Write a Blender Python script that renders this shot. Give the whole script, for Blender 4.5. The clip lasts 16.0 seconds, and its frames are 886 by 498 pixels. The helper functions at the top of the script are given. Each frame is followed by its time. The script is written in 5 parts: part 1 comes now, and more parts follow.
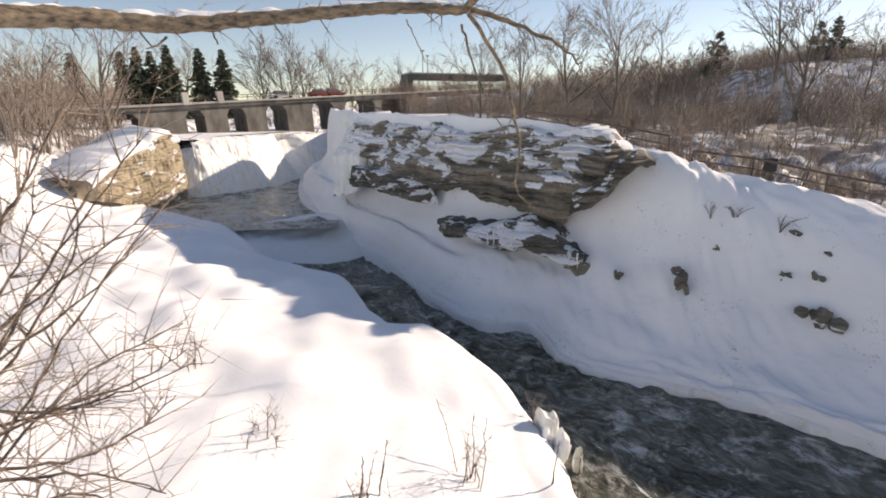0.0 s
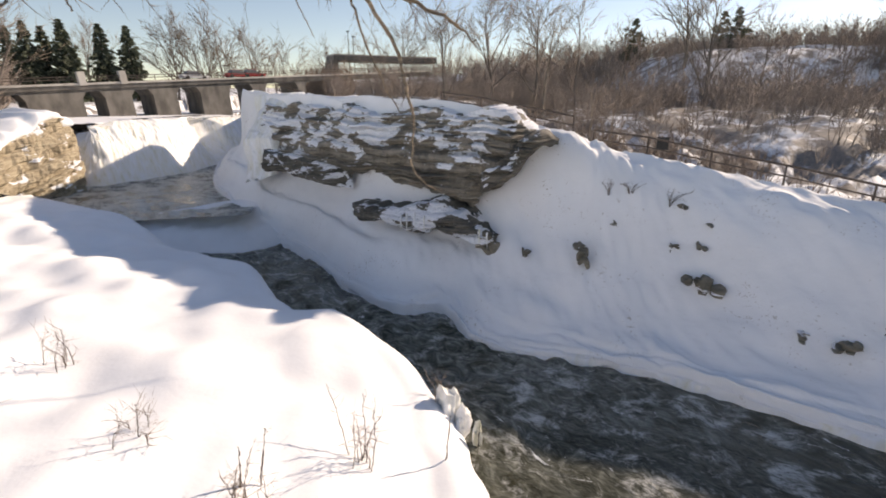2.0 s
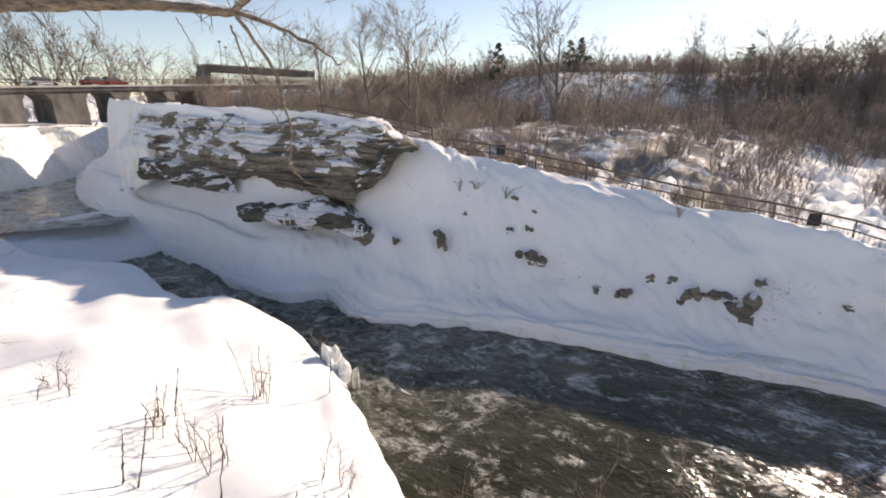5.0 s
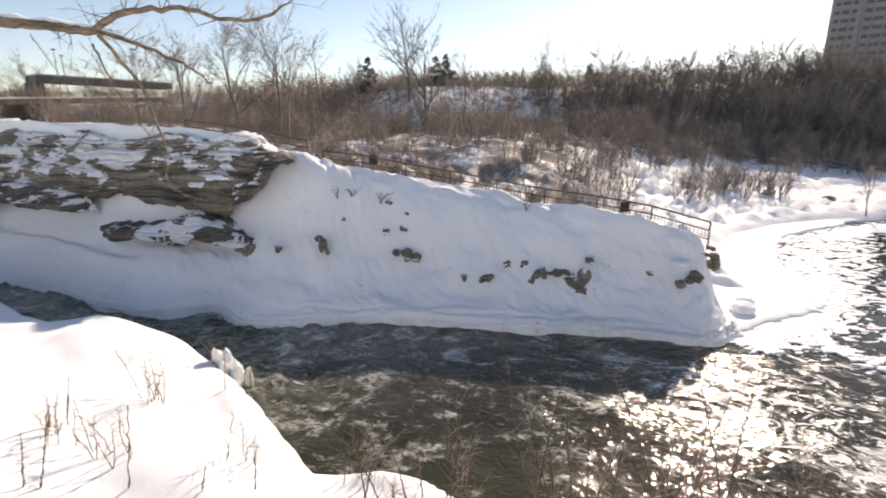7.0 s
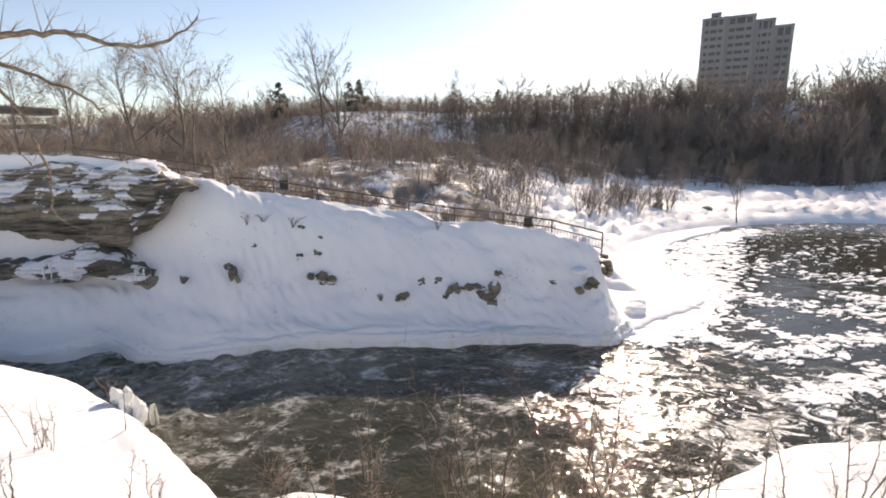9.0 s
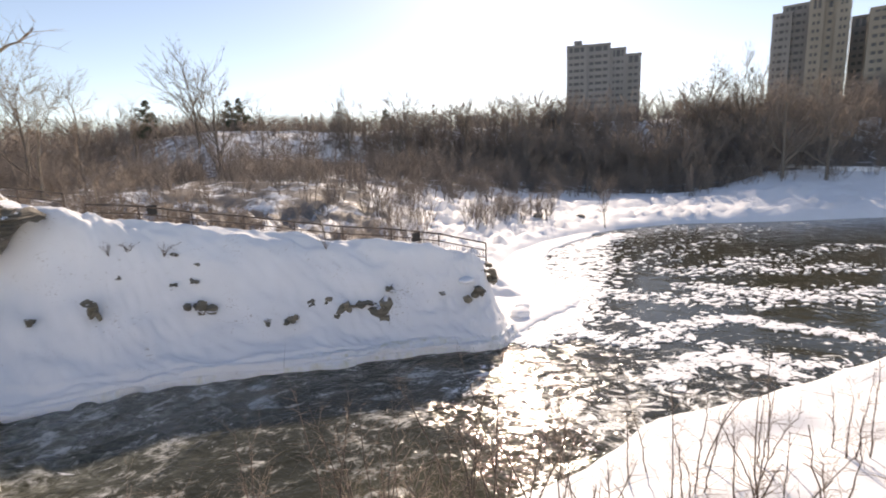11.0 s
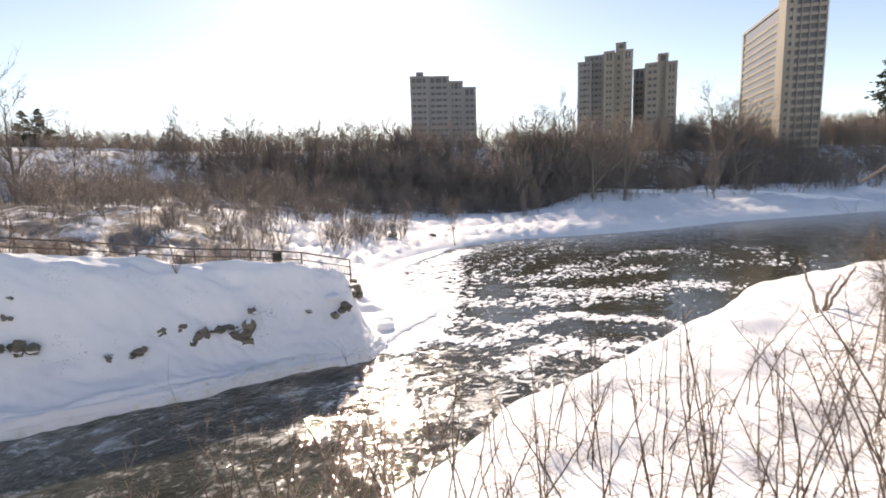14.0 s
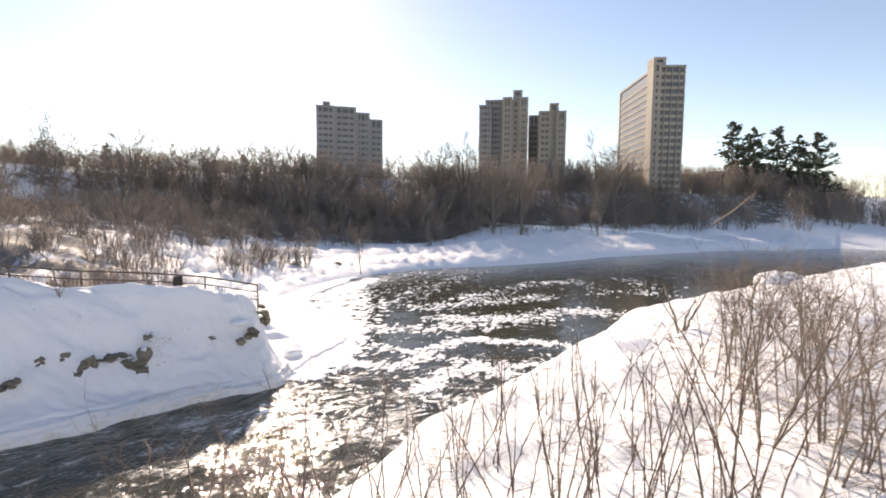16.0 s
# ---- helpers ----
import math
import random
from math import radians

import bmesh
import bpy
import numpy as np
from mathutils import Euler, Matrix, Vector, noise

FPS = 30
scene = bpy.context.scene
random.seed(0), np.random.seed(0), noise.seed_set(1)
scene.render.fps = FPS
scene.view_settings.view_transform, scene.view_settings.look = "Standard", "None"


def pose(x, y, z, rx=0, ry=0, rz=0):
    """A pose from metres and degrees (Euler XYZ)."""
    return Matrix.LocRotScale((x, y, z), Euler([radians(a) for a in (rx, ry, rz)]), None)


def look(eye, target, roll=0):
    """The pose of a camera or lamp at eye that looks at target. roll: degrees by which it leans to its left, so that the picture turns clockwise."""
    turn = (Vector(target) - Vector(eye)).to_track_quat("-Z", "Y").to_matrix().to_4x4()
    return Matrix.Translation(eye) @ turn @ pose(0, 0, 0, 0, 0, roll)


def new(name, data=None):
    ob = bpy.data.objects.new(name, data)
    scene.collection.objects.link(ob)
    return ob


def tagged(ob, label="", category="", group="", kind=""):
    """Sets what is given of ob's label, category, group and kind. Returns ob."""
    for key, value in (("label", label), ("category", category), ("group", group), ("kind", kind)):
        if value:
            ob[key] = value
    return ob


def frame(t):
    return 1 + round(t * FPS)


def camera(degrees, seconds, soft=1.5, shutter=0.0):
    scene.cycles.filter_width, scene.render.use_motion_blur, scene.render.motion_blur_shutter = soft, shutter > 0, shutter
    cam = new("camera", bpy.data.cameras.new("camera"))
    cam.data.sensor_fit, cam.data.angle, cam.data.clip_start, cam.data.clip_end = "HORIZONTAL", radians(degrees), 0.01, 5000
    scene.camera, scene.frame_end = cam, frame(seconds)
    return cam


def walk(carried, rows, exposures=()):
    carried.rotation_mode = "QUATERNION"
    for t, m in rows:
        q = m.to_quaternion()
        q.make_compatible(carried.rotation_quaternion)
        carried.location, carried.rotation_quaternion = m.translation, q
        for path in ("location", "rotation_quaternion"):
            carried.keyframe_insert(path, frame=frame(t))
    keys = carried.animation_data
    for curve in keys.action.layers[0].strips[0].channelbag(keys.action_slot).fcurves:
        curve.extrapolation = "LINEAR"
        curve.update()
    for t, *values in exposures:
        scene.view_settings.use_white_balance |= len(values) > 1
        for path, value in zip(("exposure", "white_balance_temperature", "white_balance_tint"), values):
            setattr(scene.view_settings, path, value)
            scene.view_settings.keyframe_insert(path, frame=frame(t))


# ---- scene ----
# ---- camera ----
cam = camera(85.0, 16.0, soft=1.8, shutter=0.5)
# seconds, x, y, z and the three turns of pose()
ROWS = [
    (0, 0.30, 8.02, 12.28, 74.37, 0.62, -4.31),
    (0.5, 0.64, 8.04, 12.24, 74.20, 0.53, -5.12),
    (1, 1.00, 8.07, 12.19, 73.60, 0.56, -6.85),
    (1.5, 1.42, 8.05, 12.11, 73.06, 0.31, -9.71),
    (2, 1.87, 7.95, 12.02, 72.61, 0.41, -11.59),
    (2.5, 2.24, 7.67, 11.95, 72.40, 0.21, -13.87),
    (3, 2.42, 7.11, 11.90, 72.54, -0.12, -15.98),
    (3.5, 2.33, 6.20, 11.88, 72.99, -0.26, -18.02),
    (6, 0.54, 1.46, 12.12, 75.12, -0.15, -31.22),
    (6.5, 0.27, 0.82, 12.13, 75.33, 0.17, -35.20),
    (7, 0.12, 0.45, 12.11, 75.47, 0.06, -39.04),
    (7.5, 0.05, 0.19, 12.09, 76.98, -0.06, -42.65),
    (8, -0.01, -0.07, 12.09, 77.25, 0.52, -44.76),
    (10.5, -0.04, -1.26, 12.06, 79.86, 1.27, -56.96),
    (11, -0.02, -1.34, 12.03, 79.84, 2.03, -60.95),
    (11.5, -0.01, -1.34, 12.00, 79.74, 2.25, -64.53),
    (12, -0.04, -1.36, 11.98, 80.33, 2.16, -66.96),
    (12.5, -0.21, -1.40, 11.93, 81.61, 1.98, -69.64),
    (13, -0.56, -1.39, 11.88, 81.66, 2.27, -72.25),
    (13.5, -1.11, -1.29, 11.83, 81.80, 1.64, -75.49),
    (14, -1.77, -1.11, 11.76, 82.01, 1.76, -78.58),
    (14.5, -2.45, -0.93, 11.66, 82.66, 1.10, -81.55),
    (15, -3.00, -0.79, 11.56, 83.28, 0.61, -84.65),
    (15.5, -3.22, -0.71, 11.57, 85.21, -0.43, -87.42),
    (16, -3.32, -0.67, 11.65, 85.57, -0.54, -89.89),
]
walk(cam, [(row[0], pose(*row[1:])) for row in ROWS],
     exposures=[(0.0, 0.24, 8850, 19.5), (3.5, 0.28, 8850, 19.5), (7.5, 0.44, 8850, 19.5), (12.0, 0.48, 8850, 20.0), (16.0, 0.68, 8850, 20.0)])

# ---- light ----
SUN_YAW, SUN_HEIGHT = 69.5, 26.0
world = bpy.data.worlds.new("winter_sky")
scene.world = world
world.use_nodes = True
wn = world.node_tree.nodes
sky = wn.new("ShaderNodeTexSky")
sky.sky_type = "NISHITA"
sky.sun_disc = False
sky.sun_elevation = radians(SUN_HEIGHT)
sky.sun_rotation = radians(SUN_YAW)
sky.air_density, sky.dust_density, sky.ozone_density = 0.85, 0.14, 2.8
wn["Background"].inputs[1].default_value = 0.14
world.node_tree.links.new(sky.outputs[0], wn["Background"].inputs[0])
sun = new("sun", bpy.data.lights.new("sun", "SUN"))
sun.data.energy, sun.data.angle, sun.data.color = 4.5, radians(1.0), (1.0, 0.985, 0.955)
sd = Vector((math.sin(radians(SUN_YAW)) * math.cos(radians(SUN_HEIGHT)), math.cos(radians(SUN_YAW)) * math.cos(radians(SUN_HEIGHT)), math.sin(radians(SUN_HEIGHT))))
sun.matrix_world = look(sd * 300, (0, 0, 0))


# ---- materials ----
def material(name, rough=0.8, color=(0.5, 0.5, 0.5), metal=0.0):
    m = bpy.data.materials.new(name)
    m.use_nodes = True
    b = m.node_tree.nodes["Principled BSDF"]
    b.inputs["Base Color"].default_value = (*color, 1)
    b.inputs["Roughness"].default_value = rough
    b.inputs["Metallic"].default_value = metal
    return m, m.node_tree.nodes, m.node_tree.links, b


def place(n, l, scale=(1, 1, 1), obj=False):
    tc = n.new("ShaderNodeTexCoord")
    mp = n.new("ShaderNodeMapping")
    mp.inputs["Scale"].default_value = scale
    l.new(tc.outputs["Object" if obj else "Generated"] if obj else n.new("ShaderNodeNewGeometry").outputs["Position"], mp.inputs[0])
    return mp.outputs[0]


def noise_node(n, l, at, scale, detail=4, rough=0.55, warp=0.0):
    t = n.new("ShaderNodeTexNoise")
    t.inputs["Scale"].default_value, t.inputs["Detail"].default_value = scale, detail
    t.inputs["Roughness"].default_value, t.inputs["Distortion"].default_value = rough, warp
    l.new(at, t.inputs["Vector"])
    return t.outputs[0]


def ramp(n, l, value, stops):
    r = n.new("ShaderNodeValToRGB")
    while len(r.color_ramp.elements) < len(stops):
        r.color_ramp.elements.new(0.5)
    for e, (p, c) in zip(r.color_ramp.elements, stops):
        e.position, e.color = p, (*c, 1) if len(c) == 3 else c
    l.new(value, r.inputs[0])
    return r.outputs[0]


def mixed(n, l, fac, a, b):
    m = n.new("ShaderNodeMix")
    m.data_type = "RGBA"
    for v, i in ((fac, 0), (a, 6), (b, 7)):
        if isinstance(v, (int, float)):
            m.inputs[i].default_value = v
        elif isinstance(v, tuple):
            m.inputs[i].default_value = (*v, 1)
        else:
            l.new(v, m.inputs[i])
    return m.outputs[2]


def maths(n, l, op, a, b=None, c=None):
    m = n.new("ShaderNodeMath")
    m.operation = op
    for i, v in enumerate((a, b, c)):
        if v is None:
            continue
        if isinstance(v, (int, float)):
            m.inputs[i].default_value = v
        else:
            l.new(v, m.inputs[i])
    return m.outputs[0]


def bump(n, l, b, height, strength, distance=0.05):
    k = n.new("ShaderNodeBump")
    k.inputs["Strength"].default_value, k.inputs["Distance"].default_value = strength, distance
    l.new(height, k.inputs["Height"])
    l.new(k.outputs[0], b.inputs["Normal"])
    return k


def snow_material(name="snow", tint=(0.91, 0.92, 0.935), dirt=0.0):
    m, n, l, b = material(name, 0.75)
    at = place(n, l)
    big = noise_node(n, l, at, 0.35, 4)
    fine = noise_node(n, l, at, 9.0, 5)
    speck = maths(n, l, "ADD", noise_node(n, l, at, 6.5, 5, 0.75), maths(n, l, "MULTIPLY", noise_node(n, l, at, 0.45, 4, 0.6, 0.5), 0.5))
    c = ramp(n, l, big, [(0.3, tuple(v * 0.94 for v in tint)), (0.7, tint)])
    if dirt:
        spots = ramp(n, l, speck, [(0.9, (0, 0, 0)), (0.97, (dirt, dirt, dirt))])
        c = mixed(n, l, spots, c, (0.34, 0.27, 0.19))
    l.new(c, b.inputs["Base Color"])
    h = maths(n, l, "ADD", maths(n, l, "MULTIPLY", fine, 0.25), noise_node(n, l, at, 1.6, 4))
    bump(n, l, b, h, 0.35, 0.06)
    b.inputs["Specular IOR Level"].default_value = 0.25
    return m


SNOW = snow_material()


def ground_material():
    """Snow, with dry grass and leaf litter breaking through where brush and wood grow."""
    m = snow_material("snow_with_undergrowth")
    n, l = m.node_tree.nodes, m.node_tree.links
    b = n["Principled BSDF"]
    white = b.inputs["Base Color"].links[0].from_socket
    cover = n.new("ShaderNodeAttribute")
    cover.attribute_name = "undergrowth"
    at = place(n, l, (1, 1, 0.6))
    v = maths(n, l, "ADD", noise_node(n, l, at, 0.3, 6, 0.68, 0.4), maths(n, l, "MULTIPLY_ADD", cover.outputs["Fac"], 0.45, -0.34))
    tint = ramp(n, l, noise_node(n, l, at, 2.5, 5, 0.7), [(0.35, (0.08, 0.066, 0.055)), (0.65, (0.21, 0.17, 0.14))])
    l.new(mixed(n, l, ramp(n, l, v, [(0.46, (0, 0, 0)), (0.56, (0.9, 0.9, 0.9))]), white, tint), b.inputs["Base Color"])
    return m


GROUND = ground_material()
SNOW_DIRTY = snow_material("snow_with_leaf_litter", (0.91, 0.91, 0.91), 0.75)


def rock_material(name, dark, light, tan, snowy=0.0, snow_line=None):
    m, n, l, b = material(name, 0.85)
    at = place(n, l, (0.6, 0.6, 5.0))
    flat = place(n, l)
    beds = noise_node(n, l, at, 1.0, 8, 0.65, 0.4)
    c = ramp(n, l, beds, [(0.28, dark), (0.5, light), (0.72, tan)])
    stain = noise_node(n, l, flat, 0.5, 5)
    c = mixed(n, l, ramp(n, l, stain, [(0.45, (0, 0, 0)), (0.7, (0.55, 0.55, 0.55))]), c, dark)
    relief = maths(n, l, "ADD", beds, maths(n, l, "MULTIPLY", noise_node(n, l, flat, 7, 6), 0.4))
    bump(n, l, b, relief, 0.9, 0.18)
    if snowy:
        g = n.new("ShaderNodeNewGeometry")
        s = n.new("ShaderNodeSeparateXYZ")
        l.new(g.outputs["Normal"], s.inputs[0])
        wide = place(n, l, (0.42, 0.42, 0.8))
        patch = maths(n, l, "MULTIPLY", maths(n, l, "SUBTRACT", noise_node(n, l, wide, 0.9, 7, 0.62, 0.6), 0.5), 7.0)
        v = maths(n, l, "ADD", maths(n, l, "MULTIPLY", s.outputs[2], 0.22), patch)
        if snow_line:
            # more snow clings where the face leans back
            h = n.new("ShaderNodeSeparateXYZ")
            l.new(g.outputs["Position"], h.inputs[0])
            mr = n.new("ShaderNodeMapRange")
            mr.inputs["From Min"].default_value, mr.inputs["From Max"].default_value = snow_line
            mr.inputs["To Min"].default_value, mr.inputs["To Max"].default_value = -0.35, 0.75
            l.new(h.outputs[2], mr.inputs["Value"])
            v = maths(n, l, "ADD", v, mr.outputs[0])
        c = mixed(n, l, ramp(n, l, v, [(snowy, (0, 0, 0)), (snowy + 0.08, (1, 1, 1))]), c, (0.84, 0.85, 0.88))
    l.new(c, b.inputs["Base Color"])
    return m


ROCK = rock_material("layered_limestone", (0.085, 0.073, 0.06), (0.27, 0.235, 0.19), (0.4, 0.35, 0.28), 0.6, (7.6, 10.2))
ROCK_TAN = rock_material("tan_limestone", (0.16, 0.125, 0.085), (0.4, 0.33, 0.23), (0.52, 0.45, 0.33), 0.7)


def water_material(name, deep, foam_from, foam_to, wave, foam_color=(0.55, 0.58, 0.57), rough=0.09, flow=35, calm_from=None, shadow_edge=None):
    m, n, l, b = material(name, rough, deep)
    g = n.new("ShaderNodeNewGeometry")
    mp = n.new("ShaderNodeMapping")
    mp.inputs["Rotation"].default_value = (0, 0, radians(flow))
    l.new(g.outputs["Position"], mp.inputs[0])
    st = n.new("ShaderNodeMapping")
    st.inputs["Scale"].default_value = (0.75, 1.05, 1)
    l.new(mp.outputs[0], st.inputs[0])
    at = st.outputs[0]
    big = noise_node(n, l, at, 0.4, 3, 0.5, 1.6)
    mid = noise_node(n, l, at, 1.3, 4, 0.55, 1.8)
    swell = noise_node(n, l, at, 0.55, 1, 0.5, 0.8)
    chop = noise_node(n, l, at, 2.6, 2, 0.5, 1.2)
    fine = noise_node(n, l, at, 4.5, 1, 0.5, 0.6)
    veins = maths(n, l, "ABSOLUTE", maths(n, l, "SUBTRACT", noise_node(n, l, at, 0.8, 6, 0.68, 2.2), 0.5))
    threads = maths(n, l, "ABSOLUTE", maths(n, l, "SUBTRACT", noise_node(n, l, at, 2.2, 6, 0.7, 3.0), 0.5))
    foam = maths(n, l, "SUBTRACT", maths(n, l, "ADD", maths(n, l, "MULTIPLY", big, 0.75), maths(n, l, "MULTIPLY", mid, 0.35)), maths(n, l, "ADD", maths(n, l, "MULTIPLY", veins, 1.0), maths(n, l, "MULTIPLY", threads, 0.6)))
    sp = n.new("ShaderNodeSeparateXYZ")
    l.new(g.outputs["Position"], sp.inputs[0])
    if calm_from is not None:
        mr = n.new("ShaderNodeMapRange")
        mr.inputs["From Min"].default_value, mr.inputs["From Max"].default_value = calm_from
        mr.inputs["To Min"].default_value, mr.inputs["To Max"].default_value = 1.0, 0.3
        l.new(sp.outputs[0], mr.inputs["Value"])
        foam = maths(n, l, "ADD", foam, maths(n, l, "MULTIPLY_ADD", mr.outputs[0], 0.3, -0.3))
    if shadow_edge is not None:
        # foam below the narrows, thickened past the bank's shadow edge as painted sunlight
        x0, y0, slope, gain = shadow_edge
        side = maths(n, l, "SUBTRACT", maths(n, l, "MULTIPLY_ADD", maths(n, l, "SUBTRACT", sp.outputs[0], x0), slope, y0), sp.outputs[1])
        sun_side = n.new("ShaderNodeMapRange")
        sun_side.inputs["From Min"].default_value, sun_side.inputs["From Max"].default_value = -1.5, 1.2
        sun_side.inputs["To Min"].default_value, sun_side.inputs["To Max"].default_value = 0.0, gain
        l.new(side, sun_side.inputs["Value"])
        # foam cut back westward, painting in the shade on that water
        begin = n.new("ShaderNodeMapRange")
        begin.inputs["From Min"].default_value, begin.inputs["From Max"].default_value = 11.0, 20.0
        begin.inputs["To Min"].default_value = -2.0
        l.new(sp.outputs[0], begin.inputs["Value"])
        drift = maths(n, l, "MULTIPLY", maths(n, l, "MULTIPLY", sun_side.outputs[0], mr.outputs[0]), begin.outputs[0])
        foam = maths(n, l, "ADD", foam, drift)
    fac = ramp(n, l, foam, [(foam_from, (0, 0, 0)), (foam_to, (1, 1, 1))])
    body = mixed(n, l, big, deep, tuple(v * 1.9 for v in deep))
    if shadow_edge is not None:
        # olive shallows along the near shore
        shoal = n.new("ShaderNodeMapRange")
        shoal.inputs["From Min"].default_value, shoal.inputs["From Max"].default_value = 1.0, 4.0
        l.new(side, shoal.inputs["Value"])
        end = n.new("ShaderNodeMapRange")
        end.inputs["From Min"].default_value, end.inputs["From Max"].default_value = 17.0, 12.0
        l.new(sp.outputs[0], end.inputs["Value"])
        body = mixed(n, l, maths(n, l, "MULTIPLY", maths(n, l, "MULTIPLY", shoal.outputs[0], end.outputs[0]), mid), body, (0.07, 0.062, 0.026))
    if shadow_edge is not None:
        # air beaten into the water of the narrows
        froth = n.new("ShaderNodeMapRange")
        froth.inputs["From Min"].default_value, froth.inputs["From Max"].default_value = 15.0, 25.0
        l.new(sp.outputs[1], froth.inputs["Value"])
        swirl = ramp(n, l, noise_node(n, l, at, 0.9, 7, 0.68, 2.4), [(0.38, (0, 0, 0)), (0.54, (0.3, 0.3, 0.3)), (0.7, (1, 1, 1))])
        body = mixed(n, l, maths(n, l, "MULTIPLY", froth.outputs[0], swirl), body, (0.4, 0.41, 0.35))
    color = mixed(n, l, fac, body, foam_color)
    gloss = maths(n, l, "MULTIPLY", mr.outputs[0], rough) if calm_from is not None else rough
    gloss = maths(n, l, "MULTIPLY_ADD", fac, 0.5, gloss)
    if shadow_edge is not None:
        # crisp rafts of white slush, denser on the same painted sunlit side
        rafts = maths(n, l, "SUBTRACT", noise_node(n, l, at, 0.75, 8, 0.7, 2.6), maths(n, l, "MULTIPLY", threads, 0.35))
        rafts = maths(n, l, "ADD", rafts, maths(n, l, "MULTIPLY", drift, 4.3))
        raft = ramp(n, l, rafts, [(0.64, (0, 0, 0)), (0.68, (1, 1, 1))])
        color = mixed(n, l, raft, color, (0.84, 0.85, 0.84))
        gloss = maths(n, l, "MAXIMUM", gloss, maths(n, l, "MULTIPLY", raft, 0.7))
    l.new(color, b.inputs["Base Color"])
    l.new(gloss, b.inputs["Roughness"])
    h = maths(n, l, "ADD", maths(n, l, "ADD", maths(n, l, "MULTIPLY", swell, 1.2), maths(n, l, "MULTIPLY", chop, 0.5)), maths(n, l, "MULTIPLY", fine, 0.16))
    k = bump(n, l, b, h, wave, 0.3)
    if calm_from is not None:
        l.new(maths(n, l, "MULTIPLY", mr.outputs[0], wave), k.inputs["Strength"])
    b.inputs["IOR"].default_value = 1.33
    return m


WATER = water_material("river_water", (0.024, 0.023, 0.013), 0.5, 0.72, 0.42, (0.62, 0.62, 0.58), 0.05, 49, (25, 36), (10, 12.5, -0.22, 0.03))
WATER_RAPID = water_material("foaming_water", (0.05, 0.055, 0.045), 0.34, 0.62, 0.7, (0.6, 0.61, 0.57), 0.1, 60)


def ice_material():
    m, n, l, b = material("frozen_fall_ice", 0.45)
    at = place(n, l, (1.6, 1.6, 0.35))
    v = noise_node(n, l, at, 1.1, 6, 0.62, 0.5)
    l.new(ramp(n, l, v, [(0.3, (0.68, 0.65, 0.5)), (0.42, (0.84, 0.83, 0.77)), (0.6, (0.89, 0.9, 0.91))]), b.inputs["Base Color"])
    bump(n, l, b, v, 0.8, 0.25)
    return m


ICE = ice_material()


def bark_material(name, dark, light, scale=14, grain=(1, 1, 0.35)):
    m, n, l, b = material(name, 0.9)
    at = place(n, l, grain)
    v = noise_node(n, l, at, scale, 6, 0.65)
    l.new(ramp(n, l, v, [(0.35, dark), (0.65, light)]), b.inputs["Base Color"])
    bump(n, l, b, v, 0.7, 0.02)
    return m


BARK = bark_material("grey_brown_bark", (0.12, 0.1, 0.085), (0.28, 0.24, 0.2))
BARK_LIMB = bark_material("scaly_brown_bark", (0.075, 0.06, 0.045), (0.34, 0.26, 0.18), 7, (0.3, 0.7, 1))
ROCK_WET = rock_material("wet_limestone", (0.06, 0.052, 0.04), (0.23, 0.2, 0.15), (0.35, 0.305, 0.235), 0.9)
ROCK_SNOWY = rock_material("snow_plastered_limestone", (0.05, 0.045, 0.038), (0.15, 0.135, 0.11), (0.24, 0.21, 0.17), 0.3)
# tan twig colour lightened: sunlight on the twigs is put into it
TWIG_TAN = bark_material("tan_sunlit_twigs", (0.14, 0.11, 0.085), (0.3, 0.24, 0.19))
BARK_PALE = bark_material("pale_weathered_bark", (0.17, 0.135, 0.1), (0.42, 0.34, 0.26), 5)
TWIG = bark_material("brown_twigs", (0.14, 0.105, 0.082), (0.3, 0.235, 0.185))
# darkened copy: the backlit look of near twigs is put into the colour
TWIG_BACKLIT = bark_material("dark_backlit_twigs", (0.045, 0.034, 0.028), (0.13, 0.098, 0.08))
TWIG_RED = bark_material("reddish_twigs", (0.1, 0.062, 0.05), (0.24, 0.165, 0.13))
NEEDLES = bark_material("dark_needles", (0.05, 0.065, 0.042), (0.13, 0.145, 0.095), 3)


def concrete_material(name, a, b_, scale=0.6):
    m, n, l, b = material(name, 0.85)
    at = place(n, l, (1, 1, 0.5))
    v = noise_node(n, l, at, scale, 6, 0.6)
    l.new(ramp(n, l, v, [(0.35, a), (0.65, b_)]), b.inputs["Base Color"])
    bump(n, l, b, noise_node(n, l, at, scale * 12, 4), 0.3, 0.02)
    return m


CONCRETE = concrete_material("weathered_concrete", (0.1, 0.092, 0.08), (0.22, 0.2, 0.175))
CONCRETE_PALE = concrete_material("pale_concrete", (0.4, 0.37, 0.33), (0.55, 0.52, 0.47))
TOWER = concrete_material("beige_tower_concrete", (0.29, 0.26, 0.215), (0.36, 0.33, 0.275), 0.08)
TOWER_GREY = concrete_material("grey_tower_concrete", (0.25, 0.245, 0.235), (0.32, 0.31, 0.3), 0.08)
GLASS = material("dark_window_glass", 0.3, (0.1, 0.1, 0.105))[0]
RAIL = concrete_material("rusty_painted_steel", (0.05, 0.04, 0.035), (0.11, 0.085, 0.07), 4)
DARK = concrete_material("black_painted_metal", (0.02, 0.02, 0.02), (0.04, 0.04, 0.04), 3)
WOOD = bark_material("dull_brown_wood", (0.16, 0.13, 0.112), (0.37, 0.305, 0.26))
RED = concrete_material("red_car_paint", (0.35, 0.03, 0.035), (0.45, 0.05, 0.05), 2)
